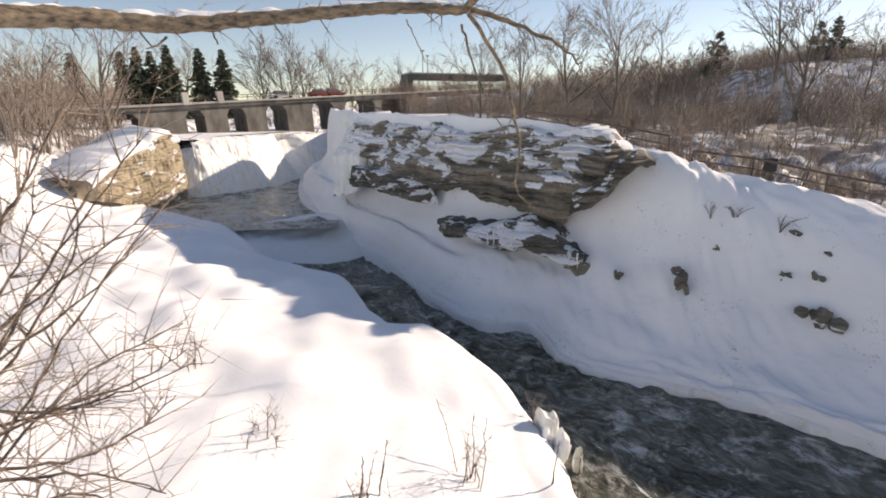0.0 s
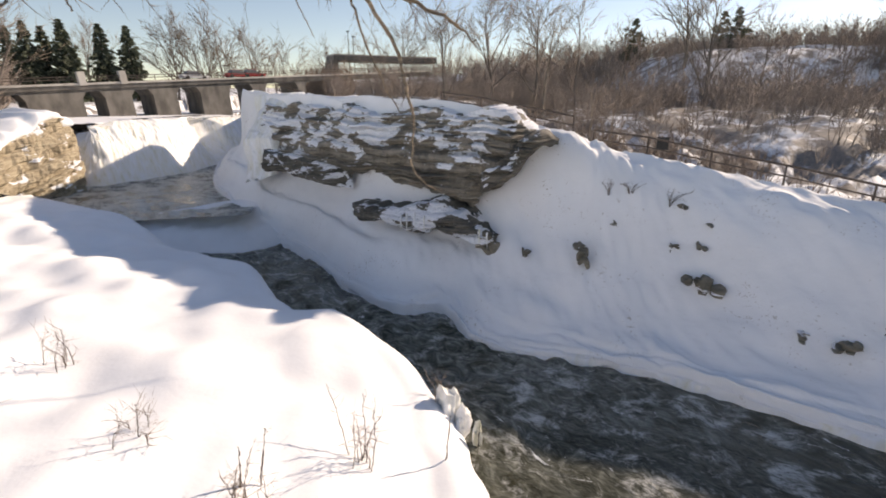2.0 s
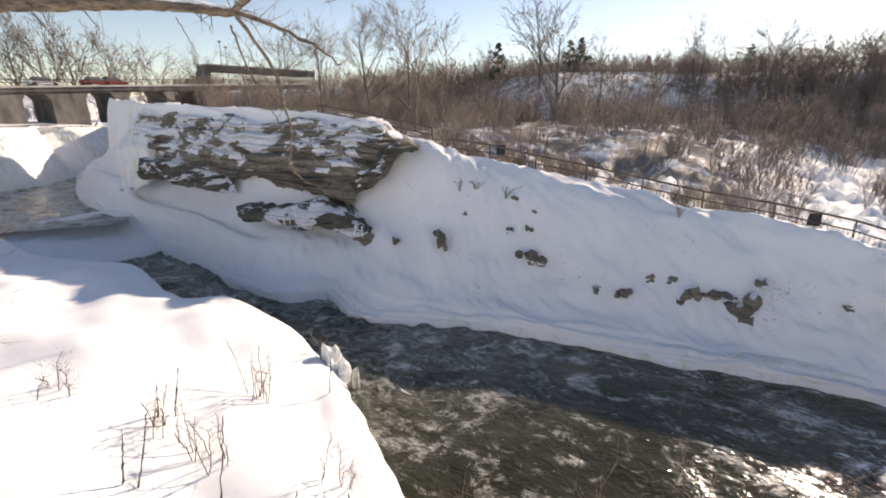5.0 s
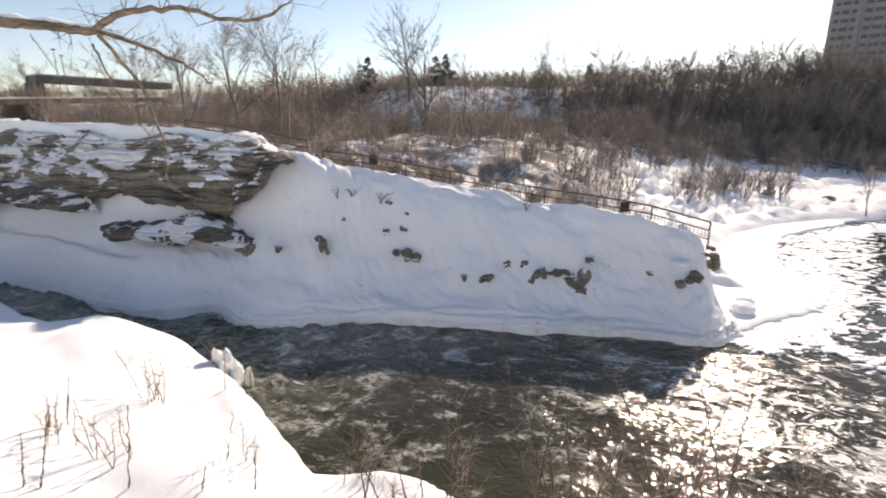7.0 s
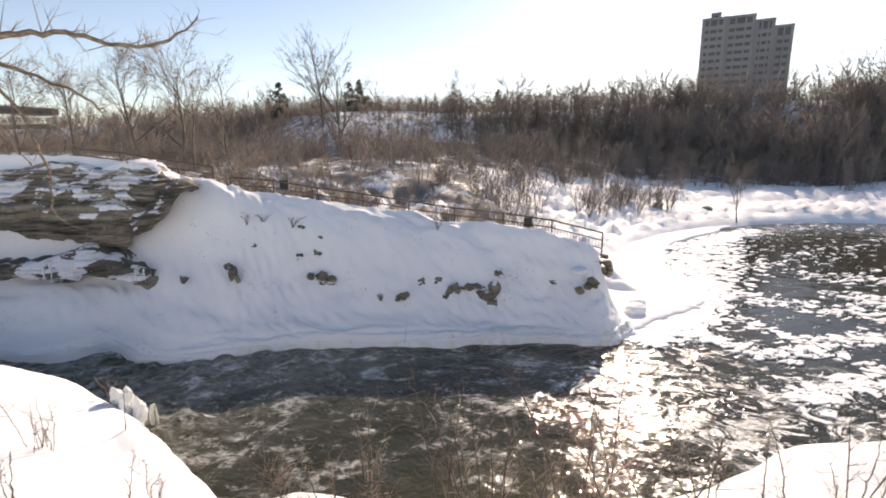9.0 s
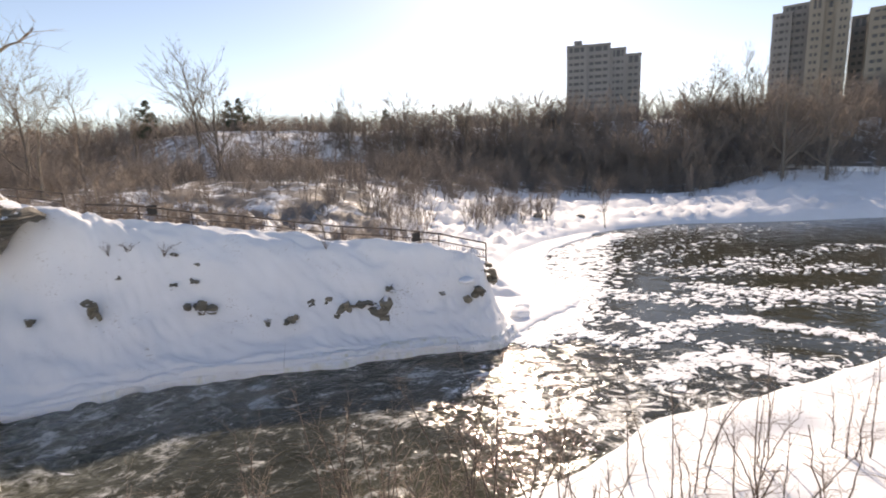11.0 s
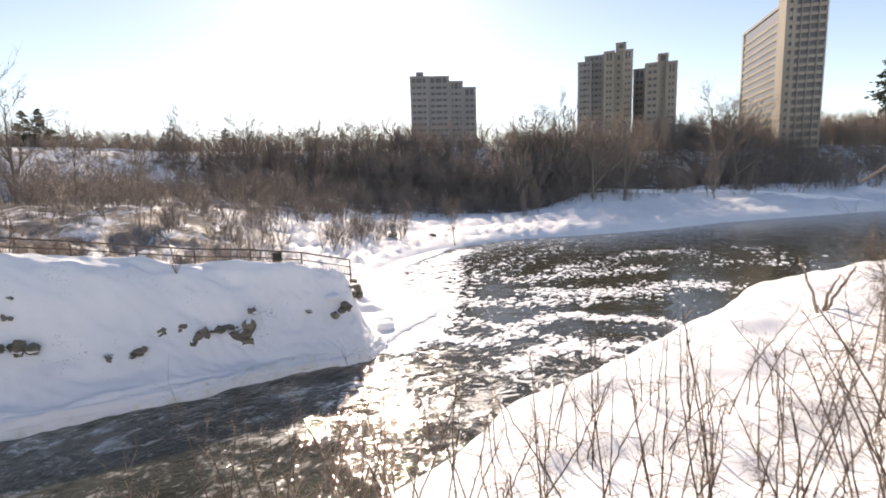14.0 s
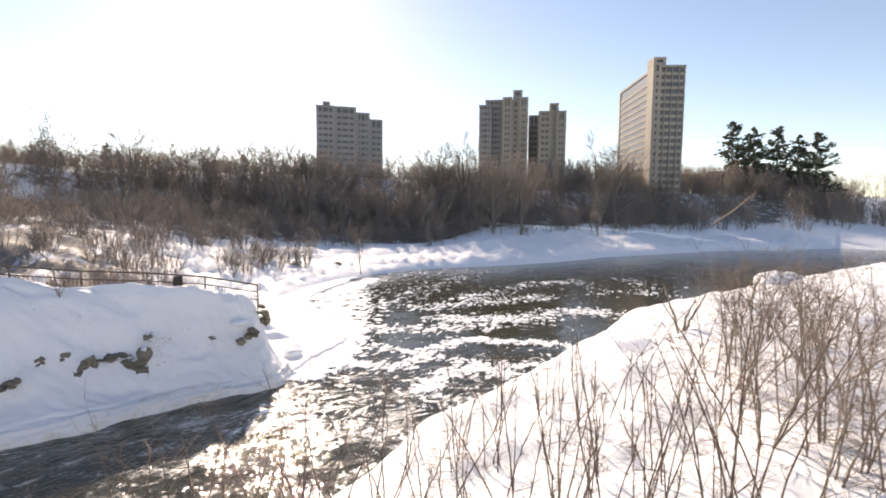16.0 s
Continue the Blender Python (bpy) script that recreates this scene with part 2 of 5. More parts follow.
WHITE = concrete_material("white_car_paint", (0.6, 0.6, 0.6), (0.75, 0.75, 0.75), 2)
ASPHALT = concrete_material("snowy_asphalt", (0.3, 0.3, 0.31), (0.62, 0.62, 0.64), 0.9)


# ---- building helpers ----
def mesh_object(name, verts, faces, mat, parent=None, smooth=False, label="", mats=None):
    me = bpy.data.meshes.new(name)
    me.from_pydata([tuple(map(float, v)) for v in verts], [], faces)
    for m in mats or [mat]:
        me.materials.append(m)
    if smooth:
        me.shade_smooth()
    me.update()
    ob = new(name, me)
    if parent:
        ob.parent = parent
    if label:
        tagged(ob, label)
    return ob


def empty(name, at, label, category, group="", kind=""):
    ob = new(name)
    ob.location = at
    return tagged(ob, label, category, group, kind)


def part(name, bm, mat, parent=None, label="", smooth=False):
    me = bpy.data.meshes.new(name)
    bm.to_mesh(me)
    bm.free()
    me.materials.append(mat)
    if smooth:
        me.shade_smooth()
    ob = new(name, me)
    if parent:
        ob.parent = parent
    if label:
        tagged(ob, label)
    return ob


def box(bm, lo, hi, bevel=0.0, m=None):
    made = bmesh.ops.create_cube(bm, size=1)["verts"]
    for v in made:
        v.co = Vector([(a + b) / 2 + c * (b - a) for a, b, c in zip(lo, hi, v.co)])
    if bevel:
        edges = list({e for v in made for e in v.link_edges})
        made = list({v for f in bmesh.ops.bevel(bm, geom=edges, offset=bevel, segments=2, affect="EDGES")["faces"] for v in f.verts} | {v for v in made if v.is_valid})
    if m is not None:
        bmesh.ops.transform(bm, matrix=m, verts=[v for v in made if v.is_valid])
    return bm


def boxed(lo, hi, bevel=0.0, m=None):
    return box(bmesh.new(), lo, hi, bevel, m)


class Tubes:
    """Tapered tubes gathered into one mesh."""

    def __init__(self):
        self.v, self.f, self.f3 = [], [], []

    def add(self, points, radii, sides=4, tip=False):
        base = len(self.v)
        if tip:
            self.spike(base, points, radii[:-1], sides)
            return
        for i, (p, r) in enumerate(zip(points, radii)):
            a, b = points[max(i - 1, 0)], points[min(i + 1, len(points) - 1)]
            d = (Vector(b) - Vector(a)).normalized()
            u = d.cross(Vector((0.31, 0.17, 0.93))).normalized()
            w = d.cross(u)
            for k in range(sides):
                t = 2 * math.pi * k / sides
                q = Vector(p) + (u * math.cos(t) + w * math.sin(t)) * r
                self.v.append((q.x, q.y, q.z))
        for i in range(len(points) - 1):
            for k in range(sides):
                a, b = base + i * sides + k, base + i * sides + (k + 1) % sides
                self.f.append((a, b, b + sides, a + sides))

    def spike(self, base, points, radii, sides):
        """A tube that ends in a point."""
        for i, r in enumerate(radii):
            d = (Vector(points[i + 1]) - Vector(points[i])).normalized()
            u = d.cross(Vector((0.31, 0.17, 0.93))).normalized()
            w = d.cross(u)
            for k in range(sides):
                t = 2 * math.pi * k / sides
                q = Vector(points[i]) + (u * math.cos(t) + w * math.sin(t)) * r
                self.v.append((q.x, q.y, q.z))
        self.v.append(tuple(points[-1]))
        n, apex = len(radii), len(self.v) - 1
        for i in range(n):
            for k in range(sides):
                a, b = base + i * sides + k, base + i * sides + (k + 1) % sides
                if i < n - 1:
                    self.f.append((a, b, b + sides, a + sides))
                else:
                    self.f3.append((a, b, apex))

    def mesh(self, name, mat):
        me = bpy.data.meshes.new(name)
        me.from_pydata(self.v, [], self.f + self.f3)
        me.materials.append(mat)
        me.shade_smooth()
        return me


def grow(rng, at, way, length, radius, level, wood, twigs, bend=0.18, fork=3, spread=0.6, up=0.06, thin=0.004, rings=0):
    """One limb and, from it, its branches: limbs into wood, the finest into twigs."""
    n = (5 if level > 1 else (4 if level else 3)) if not rings else (rings if level > 1 else 1)
    p, d = Vector(at), Vector(way).normalized()
    points, radii, dirs = [p.copy()], [radius], [d.copy()]
    for i in range(n):
        d = (d + Vector((rng.gauss(0, bend), rng.gauss(0, bend), rng.gauss(0, bend) + up))).normalized()
        p = p + d * (length / n)
        points.append(p.copy())
        radii.append(max(radius * (1 - 0.72 * (i + 1) / n), thin))
        dirs.append(d.copy())
    (wood if level > 1 else twigs).add(points, radii, 6 if level > 2 else (4 if level > 1 and not rings else 3), level == 0 or (level == 1 and rings > 0))
    if level == 0:
        return
    for k in range(fork + (1 if level > 1 else 0)):
        f = rng.uniform(0.22, 1.0) * n
        i = min(n, int(f) + 1)
        start = points[i - 1].lerp(points[i], f - int(f)) if f < n else points[n]
        side = Vector((rng.gauss(0, 1), rng.gauss(0, 1), rng.gauss(0, 0.5)))
        side = (side - side.dot(dirs[i]) * dirs[i]).normalized()
        grow(rng, start, dirs[i] + side * rng.uniform(0.5, 1.2) * spread * 1.6, length * rng.uniform(0.45, 0.72), max(radii[i] * 0.7, thin), level - 1, wood, twigs, bend, fork, spread, up, thin, rings)


def pline(points, q):
    """Distance to a polyline, left of it positive, and how far along it."""
    points = np.asarray(points, float)
    best, sign, along = np.full(len(q), 1e9), np.ones(len(q)), np.zeros(len(q))
    for i in range(len(points) - 1):
        a, b = points[i], points[i + 1]
        d = b - a
        t = np.clip(((q - a) @ d) / (d @ d), 0, 1)
        off = q - (a + t[:, None] * d)
        r = np.hypot(off[:, 0], off[:, 1])
        near = r < best
        best = np.where(near, r, best)
        cr = d[0] * (q[:, 1] - a[1]) - d[1] * (q[:, 0] - a[0])
        sign = np.where(near, np.sign(cr), sign)
        along = np.where(near, i + t, along)
    return best * sign, along


def inside(points, q):
    """Which places lie in a polygon."""
    points = np.asarray(points, float)
    hit = np.zeros(len(q), bool)
    for (ax, ay), (bx, by) in zip(points, np.roll(points, -1, 0)):
        cross = (ay > q[:, 1]) != (by > q[:, 1])
        hit ^= cross & (q[:, 0] < (bx - ax) * (q[:, 1] - ay) / (by - ay + 1e-12) + ax)
    return hit


def smooth01(x):
    x = np.clip(x, 0, 1)
    return x * x * (3 - 2 * x)


def wavy(x, y, seed, scale, octaves=3):
    """Smooth random relief from summed sines, about -1 to 1."""
    rng = np.random.RandomState(seed)
    out, amp, total = 0, 1.0, 0
    for o in range(octaves):
        for k in range(5):
            a, ph = rng.uniform(0, 2 * np.pi), rng.uniform(0, 2 * np.pi)
            f = rng.uniform(0.7, 1.4) * 2 ** o * 2 * np.pi / scale
            out = out + amp * np.sin((x * np.cos(a) + y * np.sin(a)) * f + ph)
            total += amp * 0.7
        amp *= 0.5
    return out / total * 1.6


def spline(rows, n):
    """n rows along a smooth curve through the rows of numbers."""
    rows = np.asarray(rows, float)
    s = np.linspace(0, len(rows) - 1, n)
    i = np.clip(s.astype(int), 0, len(rows) - 2)
    t = (s - i)[:, None]
    p1, p2 = rows[i], rows[i + 1]
    p0, p3 = rows[np.maximum(i - 1, 0)], rows[np.minimum(i + 2, len(rows) - 1)]
    return 0.5 * (2 * p1 + (p2 - p0) * t + (2 * p0 - 5 * p1 + 4 * p2 - p3) * t**2 + (3 * p1 - p0 - 3 * p2 + p3) * t**3)


def sheet(name, grid, mat, parent=None, smooth=True, label="", kind="", category="", closed=False):
    """A surface from a grid of places, rows by columns."""
    rows, cols = grid.shape[:2]
    me = bpy.data.meshes.new(name)
    idx = np.arange(rows * cols).reshape(rows, cols)
    if closed:
        idx = np.concatenate([idx, idx[:, :1]], 1)
    quads = np.stack([idx[:-1, :-1], idx[:-1, 1:], idx[1:, 1:], idx[1:, :-1]], -1).reshape(-1, 4)
    me.vertices.add(rows * cols)
    me.vertices.foreach_set("co", np.ascontiguousarray(grid, dtype=np.float32).ravel())
    me.loops.add(len(quads) * 4)
    me.loops.foreach_set("vertex_index", quads.astype(np.int32).ravel())
    me.polygons.add(len(quads))
    me.polygons.foreach_set("loop_start", np.arange(0, len(quads) * 4, 4, dtype=np.int32))
    me.polygons.foreach_set("loop_total", np.full(len(quads), 4, dtype=np.int32))
    me.materials.append(mat)
    me.update(calc_edges=True)
    me.validate()
    if smooth:
        me.shade_smooth()
    ob = new(name, me)
    if parent:
        ob.parent = parent
    return tagged(ob, label, category, "", kind)


# ---- plan of the valley ----
RIVER = 0.5
POOL_TOP = 3.0
NEAR_EDGE = [(-34, 112), (-33, 85), (-30, 66), (-24.3, 58.3), (-14.6, 51.0), (-11.6, 46.6), (-9.6, 43.0), (-6.0, 39.4), (-2.9, 35.6), (-1.0, 31.3), (-0.1, 29.9), (1.6, 29.9), (3.5, 27.4), (4.7, 25.0), (5.6, 22.8), (5.8, 19.5), (5.6, 16.6), (5.8, 14.0),
             (7.6, 12.7), (9.4, 9.5), (13, 5.8), (17, 2.9), (21.6, 0.7), (28, -5.8), (36, -13), (43, -17), (52, -27), (62, -40), (90, -80), (120, -140), (160, -260), (230, -600), (560, -2500)]
BROW = [6, 5, 4.2, 3.7, 3.3, 3.0, 2.8, 3.0, 3.4, 3.25, 2.9, 3.2, 2.8, 2.3, 1.4, 1.7, 1.5, 1.2, 1.6, 1.2, 0.9, 0.9, 1.2, 2.0, 2.6, 2.5, 2.2, 2, 2, 2, 2, 2, 2]
PLAIN_EDGE = [(-9, 130), (-9, 100), (-6, 78), (-1, 60), (8, 47), (17, 39), (25, 32), (30.5, 25), (33.5, 18), (35.5, 12), (37.5, 10.5), (42, 14), (49, 17.5), (56, 18.5), (64, 17.5), (71, 15), (80, 11), (88, 4), (96, -13), (104, -26), (117, -41), (143, -85), (160, -140), (195, -260), (260, -600), (600, -2500)]
# height of the wooded hill's crest by bearing from north
CREST = [(0, 18.5), (20, 20.5), (35, 21), (45, 21.2), (55, 21.8), (75, 23.5), (90, 22), (100, 19.8), (116, 20.6), (130, 20)]


def ground_height(x, y):
    q = np.stack([x, y], 1)
    dn, sn = pline(NEAR_EDGE, q)
    df, sf = pline(PLAIN_EDGE, q)
    dn = np.where(inside(NEAR_EDGE + [(560, -4000), (-4000, -4000), (-4000, 4000), (-34, 4000)], q), np.abs(dn), -np.abs(dn)) + 0.2 * wavy(x, y, 3, 5.0, 2)
    df = np.where(inside(PLAIN_EDGE + [(4000, -2500), (4000, 4000), (-9, 4000)], q), np.abs(df), -np.abs(df))
    # height of the brow, blended from all the edge near by
    top_sum, weight = np.zeros(len(x)), np.zeros(len(x))
    for (ex, ey, eb) in spline([(p[0], p[1], b_) for p, b_ in zip(NEAR_EDGE[:30], BROW)], 150):
        wt = 1.0 / ((x - ex) ** 2 + (y - ey) ** 2 + 0.5) ** 2
        top_sum, weight = top_sum + wt * eb, weight + wt
    brow = top_sum / weight
    lip = np.where(x < 8, 1.7, 2.6)
    lumps = wavy(x, y, 11, 8.0, 2) * 0.3 + wavy(x, y, 12, 3.4, 1) * 0.07 + wavy(x, y, 13, 5.2, 2) * 0.15
    # near side: steep lip, rounded brow, gentle rise, then the cliff under the viewpoint
    rise = np.clip(dn, 0, None)
    near = RIVER - 0.5 + (brow + 0.1) * (1 - (1 - np.clip(rise / lip, 0, 1)) ** 2.4) + (6.4 - brow) * (1 - np.exp(-np.clip(rise - 2, 0, None) * 0.06)) * np.where(x < 8, 1, 0.8)
    near = near + lumps * smooth01((rise - 0.5) / 3) * 0.9
    back, _ = pline([(-60, 2), (-12, 1.5), (-5.0, -0.5), (-4.6, -6), (-3, -16), (12, -60), (50, -130)], q)
    near = near + (11.0 - near) * smooth01((-back + 1.6) / 3.6)
    # far side: flood plain, knolls, wooded hill, upland
    r = np.hypot(x, y)
    inland = np.clip(df, 0, None)
    plain = RIVER - 0.35 + np.minimum(inland * 0.4, 0.9) + np.clip(inland * 0.075, 0, 3.6)
    plain = plain + smooth01((y - 20) / 45) * 5.5 * smooth01(inland / 18) + wavy(x, y, 21, 14, 3) * 0.4 * smooth01(inland / 12) + np.abs(wavy(x, y, 24, 4.5, 2)) * 0.9 * smooth01((inland - 1) / 4) * (1 - smooth01((inland - 20) / 10))
    knoll = 1.9 * np.exp(-(((x - 53) / 11) ** 2 + ((y - 50) / 6) ** 2)) + 1.2 * np.exp(-(((x - 36) / 7) ** 2 + ((y - 62) / 5) ** 2))
    start = 38 + 25 * smooth01((y + 8) / 45)
    plain = plain + smooth01((5 - y) / 20) * np.clip(inland * 0.11, 0, 4.5)
    crest = np.interp(np.degrees(np.arctan2(x, y)), [c[0] for c in CREST], [c[1] for c in CREST])
    hill = smooth01((inland - start) / 25) * (crest - plain) + np.clip(r - 140, 0, 200) * 0.012
    far = plain + knoll + hill + wavy(x, y, 23, 6, 2) * 0.2 * smooth01(inland / 25)
    # upstream on both sides the land stands about as high as the bridge
    up = smooth01((y - 62) / 25) * smooth01((40 - x) / 25)
    far = far * (1 - up) + np.maximum(far, 12.3) * up
    upl = np.maximum(smooth01((y - 62) / 22), smooth01((-x - 26) / 14)) * smooth01(rise / 7) * smooth01((y - 5) / 25)
    near = near * (1 - upl) + np.maximum(near, 9.0 + 0.02 * r) * upl
    bed = np.full_like(x, RIVER - 1.4)
    z = np.where(dn > -0.6, near, np.where(df > 0, far, bed))
    behind = (dn <= -0.6) & (df <= 0)
    z = np.where(behind & (y > 66), np.maximum(z, 1.0), z)
    return z


def ground_at(x, y):
    return float(ground_height(np.array([float(x)]), np.array([float(y)]))[0])


angles = np.concatenate([np.arange(62, -140, -0.5), np.arange(-140, -298, -3.0)])
radii = np.concatenate([np.arange(0.3, 8, 0.5), np.arange(8, 50, 0.26), 50 * 1.014 ** np.arange(1, 102), 207 * 1.16 ** np.arange(1, 22)])
ga, gr = np.meshgrid(np.radians(angles), radii)
gx, gy = -np.sin(ga) * gr, 4 + np.cos(ga) * gr
gz = ground_height(gx.ravel(), gy.ravel()).reshape(gx.shape)
ground = sheet("ground", np.stack([gx, gy, gz], -1), GROUND, label="deep white snow over rolling river banks and valley", kind="structure", category="ground", closed=True)

def inland_of(x, y):
    q = np.stack([x, y], 1)
    d, _ = pline(PLAIN_EDGE, q)
    return np.where(inside(PLAIN_EDGE + [(4000, -2500), (4000, 4000), (-9, 4000)], q), np.abs(d), -np.abs(d))


# where undergrowth breaks through: flood plain, hill foot and wooded slope
deep_in = inland_of(gx.ravel(), gy.ravel())
foot_line = 30 + 22 * smooth01((gy.ravel() + 8) / 45)
belt = 12 + 18 * smooth01((gx.ravel() - 45) / 25)
cover = smooth01((deep_in - belt) / 5) * (0.88 + 0.12 * smooth01((deep_in - foot_line + 10) / 8)) * (1 - 0.3 * smooth01((deep_in - foot_line - 16) / 8))
left = smooth01((np.hypot(gx.ravel(), gy.ravel()) - 62) / 6) * (gx.ravel() < -26) * (gy.ravel() > 20)
ground.data.attributes.new("undergrowth", "FLOAT", "POINT").data.foreach_set("value", np.maximum(cover, 0.75 * left).astype(np.float32))

# snowed-over parapet of the road along the crest
PARAPET = [(22, 128), (33, 134), (44, 140), (60, 140), (75, 142), (85, 143), (98, 146), (108, 160), (118, 172), (130, 185)]
wall_line = spline(PARAPET, 160)
wx_, wy_ = np.sin(np.radians(wall_line[:, 0])) * wall_line[:, 1], np.cos(np.radians(wall_line[:, 0])) * wall_line[:, 1]
wall_foot = np.convolve(np.pad(ground_height(wx_, wy_), 6, mode="edge"), np.ones(13) / 13, "valid")
wall_rows = []
for out_, up_ in ((-0.9, -0.8), (-0.5, 0.2), (-0.3, 0.7), (0.0, 0.85), (0.5, 0.8), (0.9, 0.3), (1.2, -0.8)):
    k_ = (wall_line[:, 1] + out_) / wall_line[:, 1]
    wall_rows.append(np.stack([wx_ * k_, wy_ * k_, wall_foot + up_ + 0.15 * wavy(wx_, wy_, 52, 9, 2)], 1))
sheet("parapet", np.array(wall_rows), SNOW, label="low snow-covered parapet of a road along the hill crest", kind="structure", category="wall")

# ---- river ----
across = np.concatenate([np.arange(-14, 60, 0.4), np.arange(60, 130, 2.0), np.arange(130, 700, 40)])
along = np.concatenate([np.arange(-2600, -200, 200), np.arange(-200, -30, 4.0), np.arange(-30, 50, 0.4)])
wx, wy = np.meshgrid(across, along)
calm = 1 - 0.85 * smooth01((wx - 22) / 20)
churn = smooth01((wy - 15) / 10) * smooth01((20 - wx) / 8)
wz = RIVER + (wavy(wx, wy, 31, 3.2, 3) * 0.05 + wavy(wx, wy, 32, 11, 2) * 0.05) * calm + churn * (0.2 * np.abs(wavy(wx, wy, 34, 2.6, 3)) + 0.12 * wavy(wx, wy, 35, 5, 2) - 0.1)
sheet("water", np.stack([wx, wy, wz], -1), WATER, label="dark river, fast and foaming in the narrows, calm in the pool", kind="structure", category="water")
px_, py_ = np.meshgrid(np.linspace(-36, -6, 120), np.linspace(49, 96, 180))
sheet("water_upper", np.stack([px_, py_, POOL_TOP + wavy(px_, py_, 33, 3, 3) * 0.08], -1), WATER_RAPID, label="churning water below the frozen falls", kind="structure", category="water")

# ---- far bank ----
# water's edge x, y; crest x, y, height; steepness of the face
BANK = [(-15.5, 82, -9, 78, 13.0, 0.8), (-12.6, 66, -7.5, 62, 12.9, 0.9), (-9.0, 56, -4.6, 54.5, 12.7, 1), (-5.8, 50.5, -2.6, 51, 12.6, 1), (-2.2, 46, 0.4, 47, 12.3, 1), (3.2, 33.9, 4.6, 41.7, 11.9, 1), (6.5, 32.4, 8.8, 37.6, 11.8, 1),
        (7.6, 28.4, 12.6, 35.0, 10.6, 0.45), (11, 26.2, 14.9, 33.2, 9.8, 0.1), (13.5, 24.3, 16.6, 31.9, 9.3, 0), (15.9, 22.3, 19.4, 29.6, 8.7, 0), (19.4, 17.9, 22.8, 26.2, 7.9, 0), (21.6, 15.9, 25.5, 22, 7.0, 0), (23.2, 14.2, 27.8, 18, 6.6, 0.1),
        (25, 11.7, 29.2, 14.8, 6.0, 0.2), (26.3, 9.8, 29.9, 13.0, 5.6, 0.1), (27.9, 9.6, 30.7, 13.0, 4.9, 0.1), (29.6, 9.8, 31.3, 13.2, 3.9, 0.1), (31.4, 10.8, 32.2, 13.8, 2.4, 0.1), (32.6, 12.8, 32.8, 14.8, 1.2, 0)]
b = spline(BANK, 420)
SOFT_PROFILE = [(-0.06, -0.16), (0.0, -0.02), (0.015, 0.035), (0.1, 0.075), (0.28, 0.2), (0.46, 0.42), (0.66, 0.7), (0.84, 0.92), (1.0, 1.0)]
ROCK_PROFILE = [(-0.06, -0.16), (0.0, -0.02), (0.015, 0.03), (0.16, 0.1), (0.42, 0.27), (0.62, 0.34), (0.84, 0.5), (0.9, 0.75), (0.95, 0.92), (1.0, 1.0)]
soft, hard = spline(SOFT_PROFILE, 110), spline(ROCK_PROFILE, 110)
edge, crest, h, steep = b[:, :2], b[:, 2:4], b[:, 4], np.clip(b[:, 5], 0, 1)
out = crest - edge
inward = out / np.hypot(out[:, 0], out[:, 1])[:, None]
prof = soft[None] * (1 - steep[:, None, None]) + hard[None] * steep[:, None, None]
base = np.where(edge[:, 1] > 52, RIVER + (POOL_TOP - RIVER) * smooth01((edge[:, 1] - 52) / 5), RIVER)
bxy = edge[:, None] + out[:, None] * prof[:, :, :1]
bz = base[:, None] + (h - base)[:, None] * prof[:, :, 1]
tail = np.array([(1.2, -0.15), (2.6, -0.6), (4.5, -1.8), (7, -3.6), (10, -6), (13, -9)])
reach = np.clip((h - 1.2) / 3.5, 0.12, 1)
txy = crest[:, None] + inward[:, None] * tail[None, :, :1] * reach[:, None, None]
tz = np.maximum(h[:, None] + tail[None, :, 1] * np.clip((h - 0.5) / 6, 0.4, 1.2)[:, None], -1.2)
tz[:, -1] = -1.2
bank = np.concatenate([np.concatenate([bxy, bz[..., None]], -1), np.concatenate([txy, tz[..., None]], -1)], 1)
s = np.linspace(0, 75, bank.shape[0])[:, None]
w = np.linspace(0, 12, 110)
w = np.concatenate([w, 12 + tail[:, 0]])[None]
level = w + 0.5 * wavy(s + 0 * w, 0 * w + 0 * s, 44, 14, 2)
lift = (wavy(s * 0.42, level, 41, 5.5, 3) * 0.26 + wavy(s * 0.7 + 0 * w, w + 0 * s, 42, 1.5, 2) * 0.05) * smooth01((w - 0.15) / 1.6)
for at_w, drop in ((2.3, 0.22), (3.3, 0.28), (4.4, 0.2)):
    lift = lift + drop * (smooth01((level - at_w) / 0.13) - smooth01((level - at_w - 0.2) / 1.4))
wig = (wavy(s + 0 * w, 0 * w, 43, 3.0, 3) * 0.35) * (1 - smooth01(w / 3.5))
lift = lift + (0.045 * wavy(s * 1.3, w * 1.6, 45, 1.1, 3) + 0.1 * wavy(s * 0.8, w, 47, 2.8, 2)) * smooth01((w - 0.6) / 1.5)
bank[..., 2] += lift * np.clip((h - 0.8) / 5, 0.12, 1)[:, None]
bank[..., :2] += inward[:, None] * wig[..., None]
sheet("snow_bank", bank[:, ::-1], SNOW_DIRTY, label="steep shaded snow bank above the river with scattered leaf litter", kind="structure", category="snow bank")

